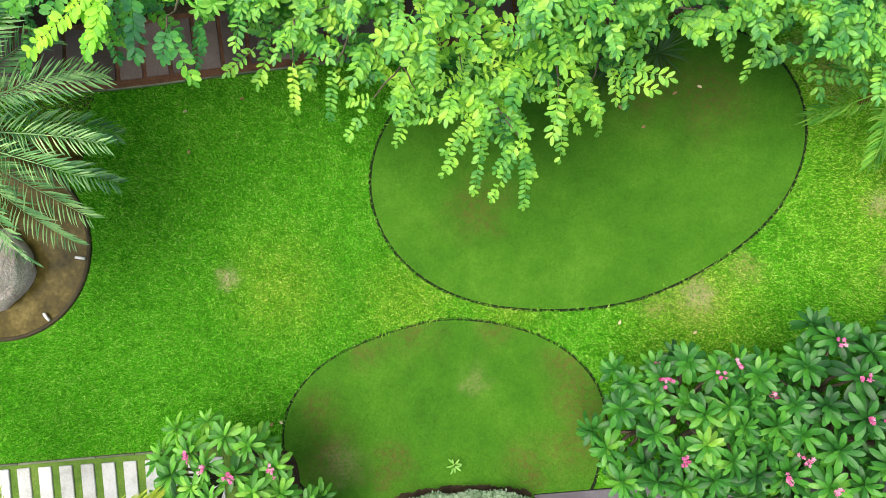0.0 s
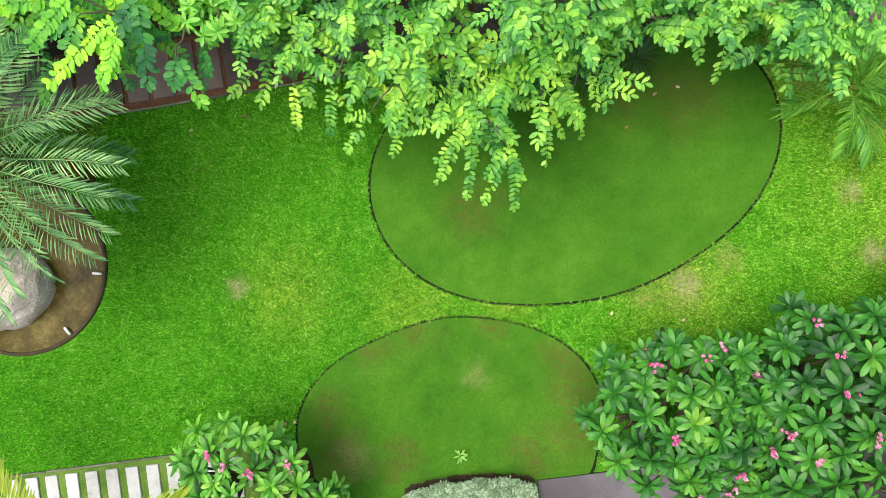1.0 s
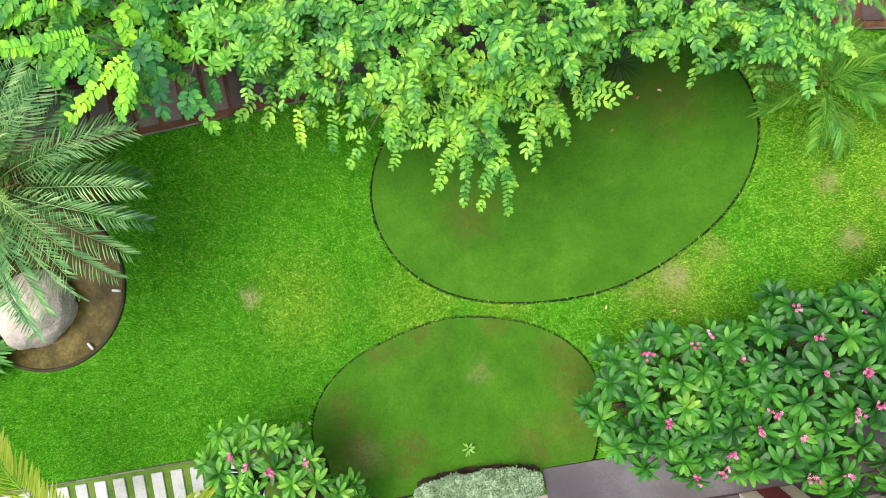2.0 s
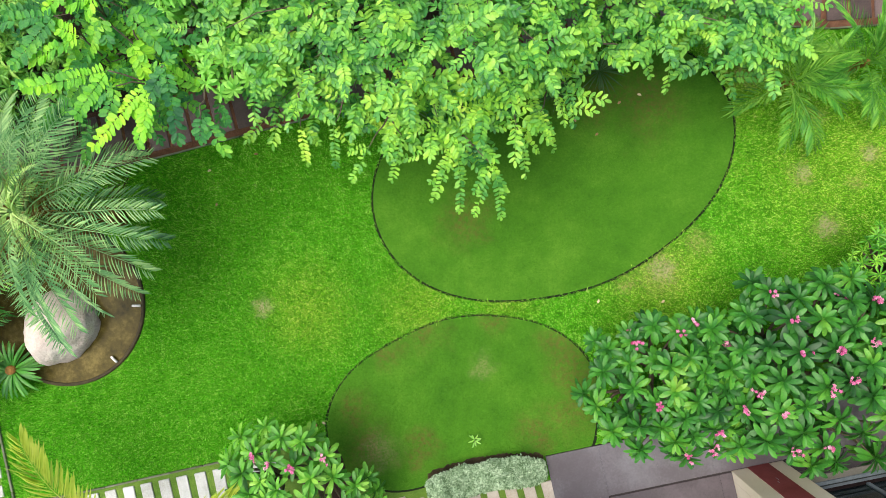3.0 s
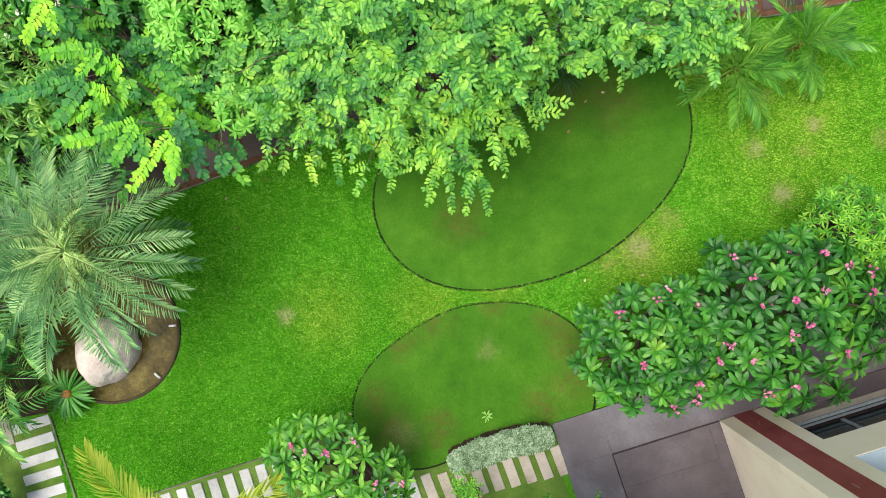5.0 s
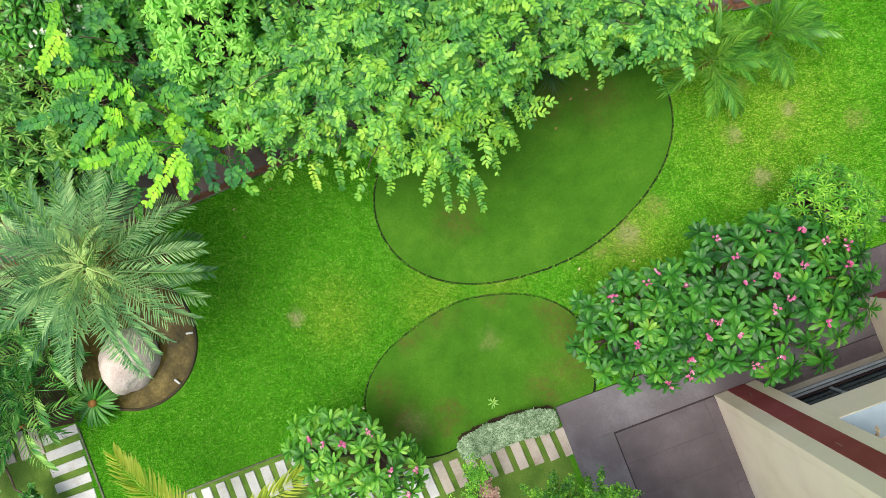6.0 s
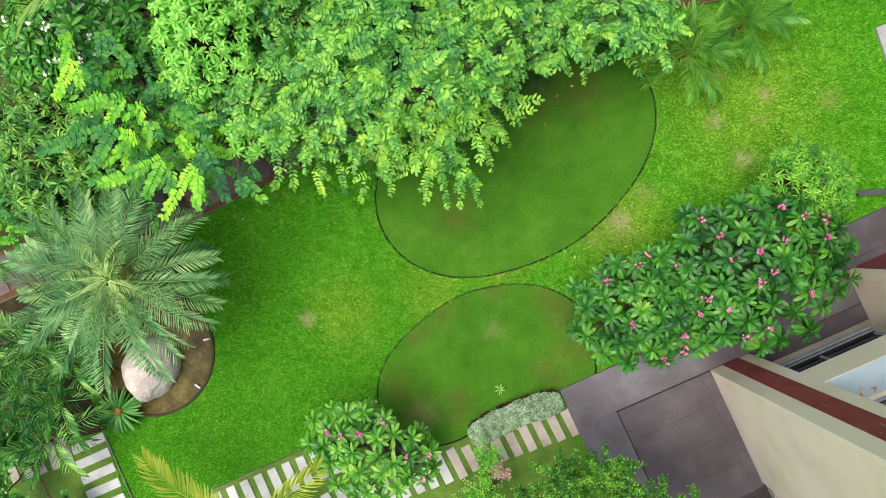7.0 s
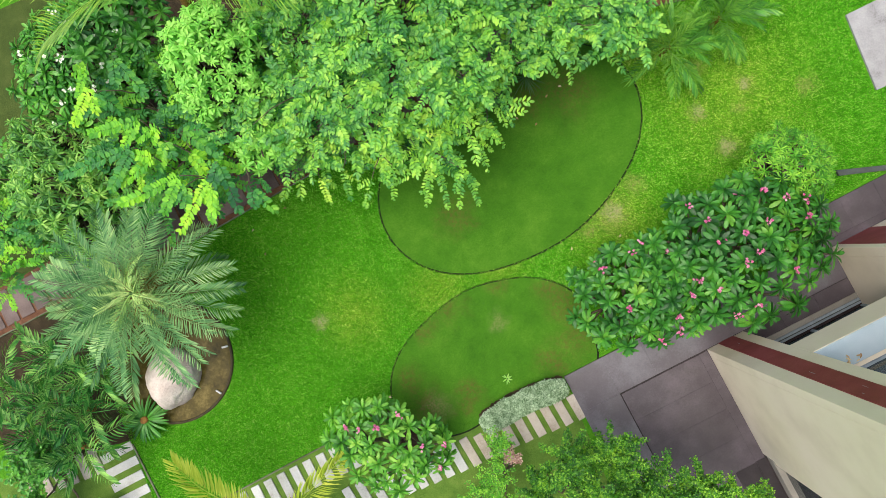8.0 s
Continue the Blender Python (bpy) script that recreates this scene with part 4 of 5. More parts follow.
def build_main_tree():
    pts = scattered(lambda x, y: south_of_tree(x) + 0.15 < y < 5.4 and (x > -2.1 or y < 3.7), (-2.6, 0.8, 4.4, 5.4), 0.38)
    heads = []
    for x, y in pts:
        edge = min(1.0, max(0.0, (y - south_of_tree(x)) / 1.6))
        heads.append((x, y, 2.35 + 1.5 * edge**0.7 + rng.uniform(-0.45, 0.35) - 0.10 * (x - 0.5) ** 2 * 0.5 - (0.5 if x < -0.9 and y > 3.4 else 0.0)))
    heads += [(4.4, 2.75, 2.45), (4.15, 2.45, 2.35), (4.5, 2.35, 2.3), (4.75, 3.0, 2.4), (3.95, 2.85, 2.6)]
    tree = frond_tree("feathery_tree", "broad garden tree with bright green feathery compound leaves", (0.5, 4.5, 0), (0.5, 4.3, 1.7), heads, PIN_SMALL, M_TREE, M_TREE_BRIGHT, 0.95, 12, 1.0, (-1.5, 0.8, 3.6, 2.4), lambda h: (h[1] < south_of_tree(h[0]) + 0.75 and (h[0] < 1.2 or math.sin(h[0] * 5.1 + h[1] * 3.3) > 0.35)) or (h[0] > -0.8 and math.sin(h[0] * 2.3 + h[1] * 3.1) > 0.75), (-0.15, 0.45), 0.10, 0.7)
    hanging_sprays(tree, np.array((0.5, 4.5, 0)), np.array(heads))


# long outer fronds: foot and tip in plan, and whether the frond is young and lime-coloured
FRONDS = [(-3.66, 2.67, -4.56, 2.06, 1), (-4.09, 2.9, -5.4, 2.95, 1), (-4.36, 3.35, -5.23, 3.26, 1), (-4.39, 4.12, -5.42, 4.34, 1), (-4.67, 3.67, -6.24, 3.87, 0),
          (-4.42, 5.3, -4.22, 4.58, 0), (-3.77, 3.2, -3.73, 2.85, 1), (-4.11, 3.85, -4.63, 3.89, 1), (-4.1, 3.58, -4.46, 3.2, 0), (-3.82, 3.62, -3.37, 3.02, 0),
          (-3.34, 2.84, -3.44, 1.95, 0), (-3.0, 2.19, -2.83, 1.71, 0), (-4.89, 5.41, -5.37, 5.0, 1), (-4.85, 4.82, -4.73, 4.42, 0), (-4.98, 4.99, -5.63, 4.59, 1),
          (-3.63, 2.49, -3.95, 2.0, 1), (-4.02, 2.7, -4.74, 2.51, 0)]


def build_goose_tree():
    pts = scattered(lambda x, y: 2.7 < y < 5.5 and (y < 4.3 or x < -3.9) and y > 2.45 + 0.3 * abs(x + 3.9), (-5.3, 2.4, -2.4, 5.4), 0.42)
    heads = [(x, y, 2.45 + rng.uniform(-0.6, 0.4)) for x, y in pts]
    base = np.array((-3.6, 3.9, 0.0))
    tree = frond_tree("gooseberry_tree", "slender tree with long yellow-green fronds of round leaflets", tuple(base), (-3.6, 3.8, 1.8), heads, PIN_LARGE, M_GOOSE, M_GOOSE_YOUNG, 0.45, 7, 0.9, (-5.6, 2, -2.3, 5.2),
                      lambda h: math.sin(h[0] * 2.9) + math.sin(h[1] * 3.7 + 1.0) > 0.5, (-0.3, 0.5), 0.16)
    heads = np.array(heads)
    for x0, y0, x1, y1, lime in FRONDS:
        foot, tip = np.array((x0, y0, 3.16 + rng.uniform(-0.1, 0.1))), np.array((x1, y1, 3.0))
        near = heads[np.argmin(np.linalg.norm(heads - foot, axis=1))]
        part("twig", tube(limb_points(near - base, foot - base, 0.03, 5), np.linspace(0.014, 0.008, 5), 5), M_BARK, tree)
        span = float(np.linalg.norm(tip - foot))
        for turn, share in ((0.0, 1.0), (rng.choice((-0.7, 0.7)), 0.55)):
            way = tip - foot
            c, q = math.cos(turn), math.sin(turn)
            way = np.array((c * way[0] - q * way[1], q * way[0] + c * way[1], way[2]))
            skin = M_GOOSE_YOUNG if lime else M_GOOSE
            leaf = part("leaf", pinnate(max(5, int(span * share / 0.055)), span * share, 0.122, 0.064, 0.14, gen, 0.55), skin, tree, "long frond of rounded leaflets")
            leaf.matrix_local = Matrix(aimed(foot - base, way, rng.uniform(-0.25, 0.25)).tolist())


def build_left_tree():
    pts = scattered(lambda x, y: ((x + 8.7) / 1.3) ** 2 + ((y - 3.6) / 1.15) ** 2 < 1, (-10, 2.4, -7.3, 4.9), 0.5)
    heads = [(x, y, 2.3 + rng.uniform(-0.4, 0.4)) for x, y in pts]
    frond_tree("gooseberry_tree", "low tree with green fronds of round leaflets beside the slate path", (-8.8, 4.0, 0), (-8.7, 3.9, 1.2), heads, PIN_LARGE, M_GOOSE, M_GOOSE_YOUNG, 0.5, 7, 0.85, (-10, 2, -7, 5.2), lambda h: h[1] < 3.2, (-0.2, 0.4))


def rosette_bush(name, label, base, heads, templates, mat, bark, flowers=None, flower_mat=None, flower_share=0.0, category="tree", group="", leaf_name="leaf_rosette", tilt=0.5, bunch=(5, 10), sizes=(0.72, 1.15), first=0, wobble=0.25):
    """A shrub or small tree of forked stems that each end in a whorl of leaves."""
    bush = root(name, base, label, category, group)
    b = np.array(base, float)
    heads = np.array(heads)
    centre = heads.mean(0) - b
    fork = np.array([centre[0] * 0.15, centre[1] * 0.15, 0.35 * centre[2]])
    part("trunk", tube(limb_points((0, 0, 0), fork, 0.02), np.linspace(0.09, 0.07, 6), 8), M_BARK, bush)
    order = np.argsort(np.arctan2(heads[:, 1] - b[1], heads[:, 0] - b[0]))
    for g in np.array_split(heads[order], max(3, len(heads) // 12)):
        mid = (g.mean(0) - b) * np.array([0.65, 0.65, 0.6])
        pieces = [tube(limb_points(fork, mid, 0.04), np.linspace(0.055, 0.035, 6), 6)]
        for h in g:
            pieces.append(tube(limb_points(mid, h - b, 0.0, 4), np.linspace(0.03, 0.014, 4), 5))
        part("limb", joined(pieces), bark, bush)
    meshes = [tri_mesh(leaf_name, *t, mat) for t in templates]
    blooms = [tri_mesh("flower", *f, flower_mat) for f in flowers] if flowers else []
    for n, h in enumerate(heads):
        ob = part(leaf_name, meshes[n % len(meshes)], mat, bush)
        lean = Vector(((h[0] - b[0] - centre[0]), (h[1] - b[1] - centre[1]), 0)) * tilt
        q = Vector((0, 0, 1)).rotation_difference(Vector((lean.x + rng.uniform(-wobble, wobble), lean.y + rng.uniform(-wobble, wobble), 1.0)))
        spin = Matrix.Rotation(rng.uniform(0, 6.28), 4, "Z")
        size = rng.uniform(*sizes)
        ob.matrix_local = Matrix.Translation(Vector(h - b)) @ q.to_matrix().to_4x4() @ spin @ Matrix.Scale(size, 4)
        if blooms and (n < first or rng.uniform() < flower_share):
            for _ in range(int(rng.integers(*bunch))):
                f = part("flower", blooms[int(rng.integers(len(blooms)))], flower_mat, bush, "small five-petalled flower")
                f.matrix_local = Matrix.Translation(Vector(h - b) + Vector((rng.normal(0, 0.036), rng.normal(0, 0.036), rng.uniform(0.12, 0.19)))) @ Matrix.Rotation(rng.uniform(0, 6.28), 4, "Z") @ Matrix.Rotation(rng.uniform(-0.5, 0.5), 4, "X")
    return bush


FRANG = [rosette(int(gen.integers(21, 26)), 0.305, 0.100, gen, -0.5, 1.3, 0.66, 0.20) for _ in range(6)]
FRANG_LOW = [rosette(int(gen.integers(19, 24)), 0.265, 0.084, gen, -0.4, 1.25, 0.64, 0.20) for _ in range(5)]
FRANG_SMALL = [rosette(18, 0.27, 0.095, gen, -0.4, 1.1) for _ in range(4)]
WHORL = [rosette(20, 0.19, 0.050, gen, -0.8, 1.0, 0.52, 0.32) for _ in range(5)]
WHORL_LIME = [rosette(18, 0.175, 0.066, gen, -1.1, 0.9, 0.58, 0.35) for _ in range(5)]
GLOSSY = [rosette(16, 0.15, 0.030, gen, -0.5, 1.2, 0.5, 0.2) for _ in range(5)]
PINK = [bloom(1, 0.030, gen) for _ in range(3)]
WHITE = [bloom(1, 0.032, gen) for _ in range(3)]


def dome_heads(inside, box_, gap, top, drop, centre, reach, given=()):
    out = []
    for x, y in scattered(inside, box_, gap, given=given):
        d = math.hypot((x - centre[0]) / reach[0], (y - centre[1]) / reach[1])
        out.append((x, y, top - drop * min(1.3, d) ** 2 + rng.uniform(-0.12, 0.10)))
    return out


def with_lower(heads, share, drop):
    """Adds a lower storey of whorls that shows between the upper ones."""
    more = [(x + rng.uniform(-0.15, 0.15), y + rng.uniform(-0.15, 0.15), z - drop * rng.uniform(0.7, 1.2)) for x, y, z in heads if rng.uniform() < share]
    return heads + more


FLOWERS_WIDE = [(5.63, -1.33), (4.27, -1.05), (4.39, -1.44), (5.44, -1.88), (4.91, -1.88), (4.4, -1.87), (4.99, -2.32), (4.69, -2.38), (4.11, -2.72), (4.69, -3.28),
                (4.31, -3.34), (6.12, -2.08), (5.97, -1.63), (5.52, -2.89)]
FLOWERS_ROUND = [(3.62, -1.75), (2.33, -1.57), (2.99, -1.5), (3.25, -1.39), (3.68, -2.65), (3.27, -2.91), (2.47, -2.43), (2.85, -3.26), (3.3, -3.28)]
FLOWERS_SMALL = [(-3.47, -2.56), (-3.22, -2.67), (-2.87, -2.75), (-2.4, -2.7), (-2.19, -3.47), (-1.84, -3.64), (-2.09, -4.07)]


def build_frangipanis():
    right = lambda x, y: ((x - 4.95) / 1.8) ** 2 + ((y + 2.3) / 1.4) ** 2 < 1
    left = lambda x, y: ((x - 2.89) / 1.24) ** 2 + ((y + 2.30) / 1.04) ** 2 < 1
    heads = dome_heads(right, (3.1, -3.8, 7, -0.6), 0.31, 2.15, 0.6, (5.0, -2.2), (1.85, 1.5), FLOWERS_WIDE)
    rosette_bush("frangipani_tree", "wide frangipani with dark green leaf whorls and pink flowers", (4.9, -2.5, 0), with_lower(heads, 0.85, 0.32), FRANG, M_FRANG, M_BARK, PINK, M_PINK, 0.02, group="pink frangipanis by the lawn", sizes=(0.82, 1.08), first=len(FLOWERS_WIDE))
    heads = dome_heads(left, (1.5, -3.6, 4.2, -1.2), 0.29, 1.95, 0.55, (2.85, -2.35), (1.3, 1.12), FLOWERS_ROUND)
    rosette_bush("frangipani_tree", "rounded frangipani with green leaf whorls beside the mown turf", (2.7, -2.75, 0), with_lower(heads, 0.8, 0.32), FRANG, M_FRANG, M_BARK, PINK, M_PINK, 0.02, group="pink frangipanis by the lawn", sizes=(0.78, 1.0), first=len(FLOWERS_ROUND))
    low = lambda x, y: ((0.76 * (x + 3.0) - 0.65 * (y + 3.22)) / 1.2) ** 2 + ((0.65 * (x + 3.0) + 0.76 * (y + 3.22)) / 0.80) ** 2 < 1
    heads = dome_heads(low, (-4.3, -4.6, -1.6, -2.0), 0.27, 1.85, 0.45, (-2.95, -3.25), (1.1, 1.1), FLOWERS_SMALL)
    rosette_bush("frangipani_tree", "small pink-flowering frangipani over the stepping slabs", (-2.85, -3.45, 0), with_lower(heads, 0.6, 0.35), FRANG_LOW, M_FRANG_SUNLIT, M_BARK, PINK, M_PINK, 0.02, group="pink frangipanis by the lawn", sizes=(0.8, 1.1), first=len(FLOWERS_SMALL))
    far = lambda x, y: ((x + 5.2) / 1.7) ** 2 + ((y - 6.0) / 1.35) ** 2 < 1
    heads = dome_heads(far, (-7, 4.6, -3.4, 7.4), 0.23, 2.7, 0.7, (-5.2, 6.0), (1.7, 1.35))
    rosette_bush("white_frangipani_tree", "dark-leaved frangipani with white flowers", (-5.2, 6.1, 0), with_lower(heads, 0.5, 0.4), FRANG_SMALL, M_FRANG_DARK, M_BARK, WHITE, M_WHITE, 0.22, bunch=(3, 7))


def build_shrubs():
    def billows(heads, deep, pitch):
        return [(x, y, z + deep * math.sin(x * pitch + 1.3 * math.sin(y * pitch)) * math.cos(y * pitch * 0.9) + rng.uniform(-0.1, 0.1)) for x, y, z in heads]

    lime = lambda x, y: math.hypot((x + 2.75) / 0.94, (y - 4.55) / 1.1) < 0.92 + 0.16 * math.sin(5 * math.atan2(y - 4.55, x + 2.75) + 0.6)
    heads = billows(dome_heads(lime, (-4, 3.2, -1.6, 5.9), 0.13, 3.85, 0.9, (-2.75, 4.55), (0.97, 1.1)), 0.22, 6.0)
    shoot = lambda x, y: math.hypot(x + 2.7, y - 2.95) < 0.42
    heads += [(x, y, 2.75 + rng.uniform(-0.25, 0.15)) for x, y in scattered(shoot, (-3.2, 2.5, -2.2, 3.4), 0.19)]
    rosette_bush("lime_green_tree", "small tree with drooping lime-green leaves", (-3.0, 5.0, 0), with_lower(heads, 0.8, 0.25), WHORL_LIME, M_LIME, M_BARK, wobble=0.8)
    pale = lambda x, y: ((x + 6.9) / 1.35) ** 2 + ((y - 4.0) / 1.5) ** 2 < 1
    heads = billows(dome_heads(pale, (-8.4, 2.4, -5.4, 5.6), 0.15, 2.5, 0.8, (-6.9, 4.0), (1.35, 1.5)), 0.28, 4.5)
    rosette_bush("pale_leaved_shrub", "bushy shrub with pale narrow whorled leaves", (-6.9, 4.1, 0), with_lower(heads, 1.0, 0.3), WHORL, M_PALE, M_BARK, category="shrub", wobble=0.8)
    under = lambda x, y: 3.6 < y < 6.5 and -5.8 < x < 4.6
    heads = [(x, y, rng.uniform(0.9, 1.8)) for x, y in scattered(under, (-5.8, 3.6, 4.6, 6.5), 0.30)]
    rosette_bush("understorey_shrub", "dark green shrub under the trees", (0.6, 5.0, 0), heads, WHORL, M_FRANG_DARK, M_BARK, category="shrub")
    small = lambda x, y: ((x - 6.55) / 0.84) ** 2 + ((y + 1.2) / 0.78) ** 2 < 1
    heads = dome_heads(small, (5.7, -2.0, 7.4, -0.4), 0.10, 1.95, 0.75, (6.55, -1.2), (0.84, 0.78))
    rosette_bush("glossy_shrub", "round shrub with glossy narrow bright leaves", (6.6, -1.3, 0), with_lower(heads, 0.9, 0.2), GLOSSY, M_SMALL, M_BARK, category="shrub", wobble=0.6)


def fine_tree(name, label, base, blobs, leaf, count, mat, category="tree"):
    """A tree of small single leaves in loose clouds round its twigs."""
    tree = root(name, base, label, category)
    b = np.array(base, float)
    top = np.mean([c[:3] for c in blobs], 0) - b
    part("trunk", tube(limb_points((0, 0, 0), top * np.array([0.4, 0.4, 0.55]), 0.02), np.linspace(0.06, 0.04, 6), 7), M_BARK, tree)
    templates = [leaflet(leaf * s, leaf * s * 0.68, 0.3, 0.15) for s in (0.8, 1.0, 1.25)]
    for cx, cy, cz, r in blobs:
        c = np.array([cx, cy, cz]) - b
        twigs, poses = [tube(limb_points(top * np.array([0.4, 0.4, 0.55]), c, 0.05), np.linspace(0.03, 0.012, 6), 5)], []
        n_twigs = int(16 + 40 * r)
        for k in range(n_twigs):
            way = heading(rng.uniform(0, 6.283), math.asin(rng.uniform(-0.25, 1.0)))
            end = c + way * r * rng.uniform(0.65, 1.08)
            pts = limb_points(c - way * 0.1 * r, end, 0.08, 5)
            twigs.append(tube(pts, np.linspace(0.007, 0.002, 5), 3, False))
            for _ in range(int(count * r / n_twigs)):
                s = rng.uniform(0.25, 1.05)
                p = np.array([np.interp(s, np.linspace(0, 1, 5), pts[:, i]) for i in range(3)]) + rng.normal(0, 0.03 * r + 0.012, 3)
                poses.append(aimed(p, heading(rng.uniform(0, 6.283), rng.uniform(-0.5, 0.7)), rng.uniform(-0.6, 0.6)))
        part("limb", joined(twigs), M_BARK, tree)
        tagged(part("foliage", stamped(templates, rng.integers(0, 3, len(poses)), poses), mat, tree), kind="stuff")
    return tree


def build_fine_trees():
    fine_tree("fine_leaved_tree", "airy tree with small fresh green leaves", (0.3, -5.6, 0), [(0.35, -4.45, 2.5, 0.62), (1.1, -4.75, 2.3, 0.62), (0.6, -5.4, 2.6, 0.8), (1.5, -5.6, 2.2, 0.72), (-0.4, -5.0, 2.0, 0.55), (0.2, -5.9, 2.3, 0.7)], 0.038, 11500, M_FINE)
    fine_tree("fine_leaved_tree", "airy tree with small fresh green leaves by the terrace", (0.85, -7.3, 0), [(2.3, -5.95, 2.3, 0.6), (1.95, -6.1, 2.1, 0.5), (3.0, -6.5, 2.2, 0.6)], 0.038, 11500, M_FINE)
    fine_tree("wispy_shrub", "wispy shrub with tiny pale green leaves", (-0.75, -4.9, 0), [(-0.85, -4.2, 0.9, 0.40), (-1.15, -4.75, 1.0, 0.42), (-1.5, -4.95, 1.0, 0.42), (-1.2, -5.4, 1.0, 0.5), (-2.0, -5.3, 0.9, 0.4)], 0.035, 2600, M_SMALL, "shrub")
    fine_tree("dark_green_shrub", "dark green shrub in the palm bed", (-10.2, -1.2, 0), [(-10.2, -0.9, 0.8, 0.7), (-10.6, -1.9, 0.9, 0.6), (-9.6, -2.6, 0.5, 0.4)], 0.08, 2600, M_FRANG_DARK, "shrub")


def build_rosy_shrub():
    fine_tree("rosy_shrub", "tiny shrub with rosy pink young leaves", (-0.71, -4.54, 0), [(-0.71, -4.54, 0.92, 0.2)], 0.034, 4200, M_ROSE, "shrub")


def build_hedge():
    hedge = root("silver_hedge", (-0.10, -3.83, 0), "low clipped hedge with small silvery green leaves", "hedge", turn=4.5)
    n = 32000
    u, w = rng.uniform(-1.02, 1.02, n), rng.uniform(-0.29, 0.24, n)
    w = w * (1 - 0.55 * (np.abs(u) / 1.03) ** 8) * (1 + 0.06 * np.sin(u * 13))
    round_off = np.clip(1 - (np.abs(w) / 0.31) ** 4, 0, 1) * np.clip(1 - (np.abs(u) / 1.06) ** 6, 0, 1)
    z = 0.40 * round_off**0.5 * rng.uniform(0.72, 1.04, n) * (1 + 0.12 * np.sin(u * 7 + w * 9)) + 0.02
    templates = [leaflet(s, s * 0.55, 0.2, 0.1) for s in (0.022, 0.030, 0.040)]
    poses = [aimed(p, heading(rng.uniform(0, 6.283), rng.uniform(-0.4, 0.9)), rng.uniform(-0.6, 0.6)) for p in np.stack([u, w + 0.09 * (1 - u**2), z], 1)]
    tagged(part("foliage", stamped(templates, rng.integers(0, 3, n), poses), M_SILVER, hedge), kind="stuff")
    bm = box((-0.88, -0.16, 0.0), (0.88, 0.16, 0.2), 0.05)
    part("twig_core", bm, M_SOIL, hedge, "dark twiggy core")


# ---------------------------------------------------------------- palms
def palm(name, label, at, height, fronds, templates, mat, low, high, group="", trunk_r=0.12, size=(0.85, 1.1), fibre=True, turns=(), heart=0, heart_mat=None):
    tree = root(name, at, label, "palm", group)
    part("trunk", tube(limb_points((0, 0, 0), (0, 0, height), 0.0), np.linspace(trunk_r * 1.2, trunk_r, 6), 9), M_FIBRE, tree, "fibrous brown trunk")
    meshes = [tri_mesh("frond", *t, mat) for t in templates]
    for k in range(fronds):
        up = (k + 0.5) / fronds
        lift = low + (high - low) * up**1.2 + rng.uniform(-0.1, 0.1)
        az = radians(turns[k]) if turns else k * 2.39996 + rng.uniform(-0.14, 0.14)
        m = aimed((0.04 * math.cos(az), 0.04 * math.sin(az), height - 0.12 + 0.15 * up), heading(az, lift), rng.uniform(-0.2, 0.2), rng.uniform(*size) * (1 - 0.25 * up**3))
        ob = part("frond", meshes[k % len(meshes)], mat, tree)
        ob.matrix_local = Matrix(m.tolist())
    young = [tri_mesh("frond", *t, heart_mat) for t in PHX_HEART] if heart else []
    for k in range(heart):
        az = k * 2.39996 + 0.7
        ob = part("frond", young[k % 3], heart_mat, tree, "short pale young frond")
        ob.matrix_local = Matrix(aimed((0.05 * math.cos(az), 0.05 * math.sin(az), height + 0.24), heading(az, rng.uniform(0.2, 0.75)), rng.uniform(-0.5, 0.5), rng.uniform(0.75, 1.1)).tolist())
    if fibre:
        pieces = []
        for k in range(420):
            az = rng.uniform(0, 6.283)
            pieces.append(moved(strip(rng.uniform(0.25, 0.8), 0.016, 0.2), aimed((0.06 * math.cos(az), 0.06 * math.sin(az), height - 0.06), heading(az, rng.uniform(0.1, 1.0)))))
        part("crown_fibre", joined(pieces), M_FIBRE, tree, "orange-brown dry fibre at the crown")
    return tree


PHX = [palm_frond(2.0, 0.36, 0.033, 36, gen.uniform(0.85, 1.4), gen, 0.38, 0.45, 0.12, (0.05, 0.22), (56, 70)) for _ in range(9)]
PHX_HEART = [palm_frond(0.80, 0.24, 0.020, 30, gen.uniform(1.0, 1.6), gen, 0.5, 0.3, 0.06, (0.1, 0.3), (40, 55)) for _ in range(3)]
ARE = [palm_frond(1.18, 0.33, 0.052, 15, gen.uniform(1.2, 1.9), gen, 0.5, 0.30, 0.14, (0.25, 0.55), (58, 70)) for _ in range(6)]
FOX = [palm_frond(1.12, 0.34, 0.030, 26, gen.uniform(1.0, 1.6), gen, 0.45, 0.4, 0.12, (0.15, 0.40), (46, 58)) for _ in range(6)]
YEL = [palm_frond(2.3, 0.52, 0.040, 58, gen.uniform(0.7, 1.1), gen, 0.3, 0.4, 0.15) for _ in range(3)]
COC = [palm_frond(2.3, 0.60, 0.026, 42, gen.uniform(0.7, 1.1), gen, 0.3, 0.35, 0.15) for _ in range(4)]


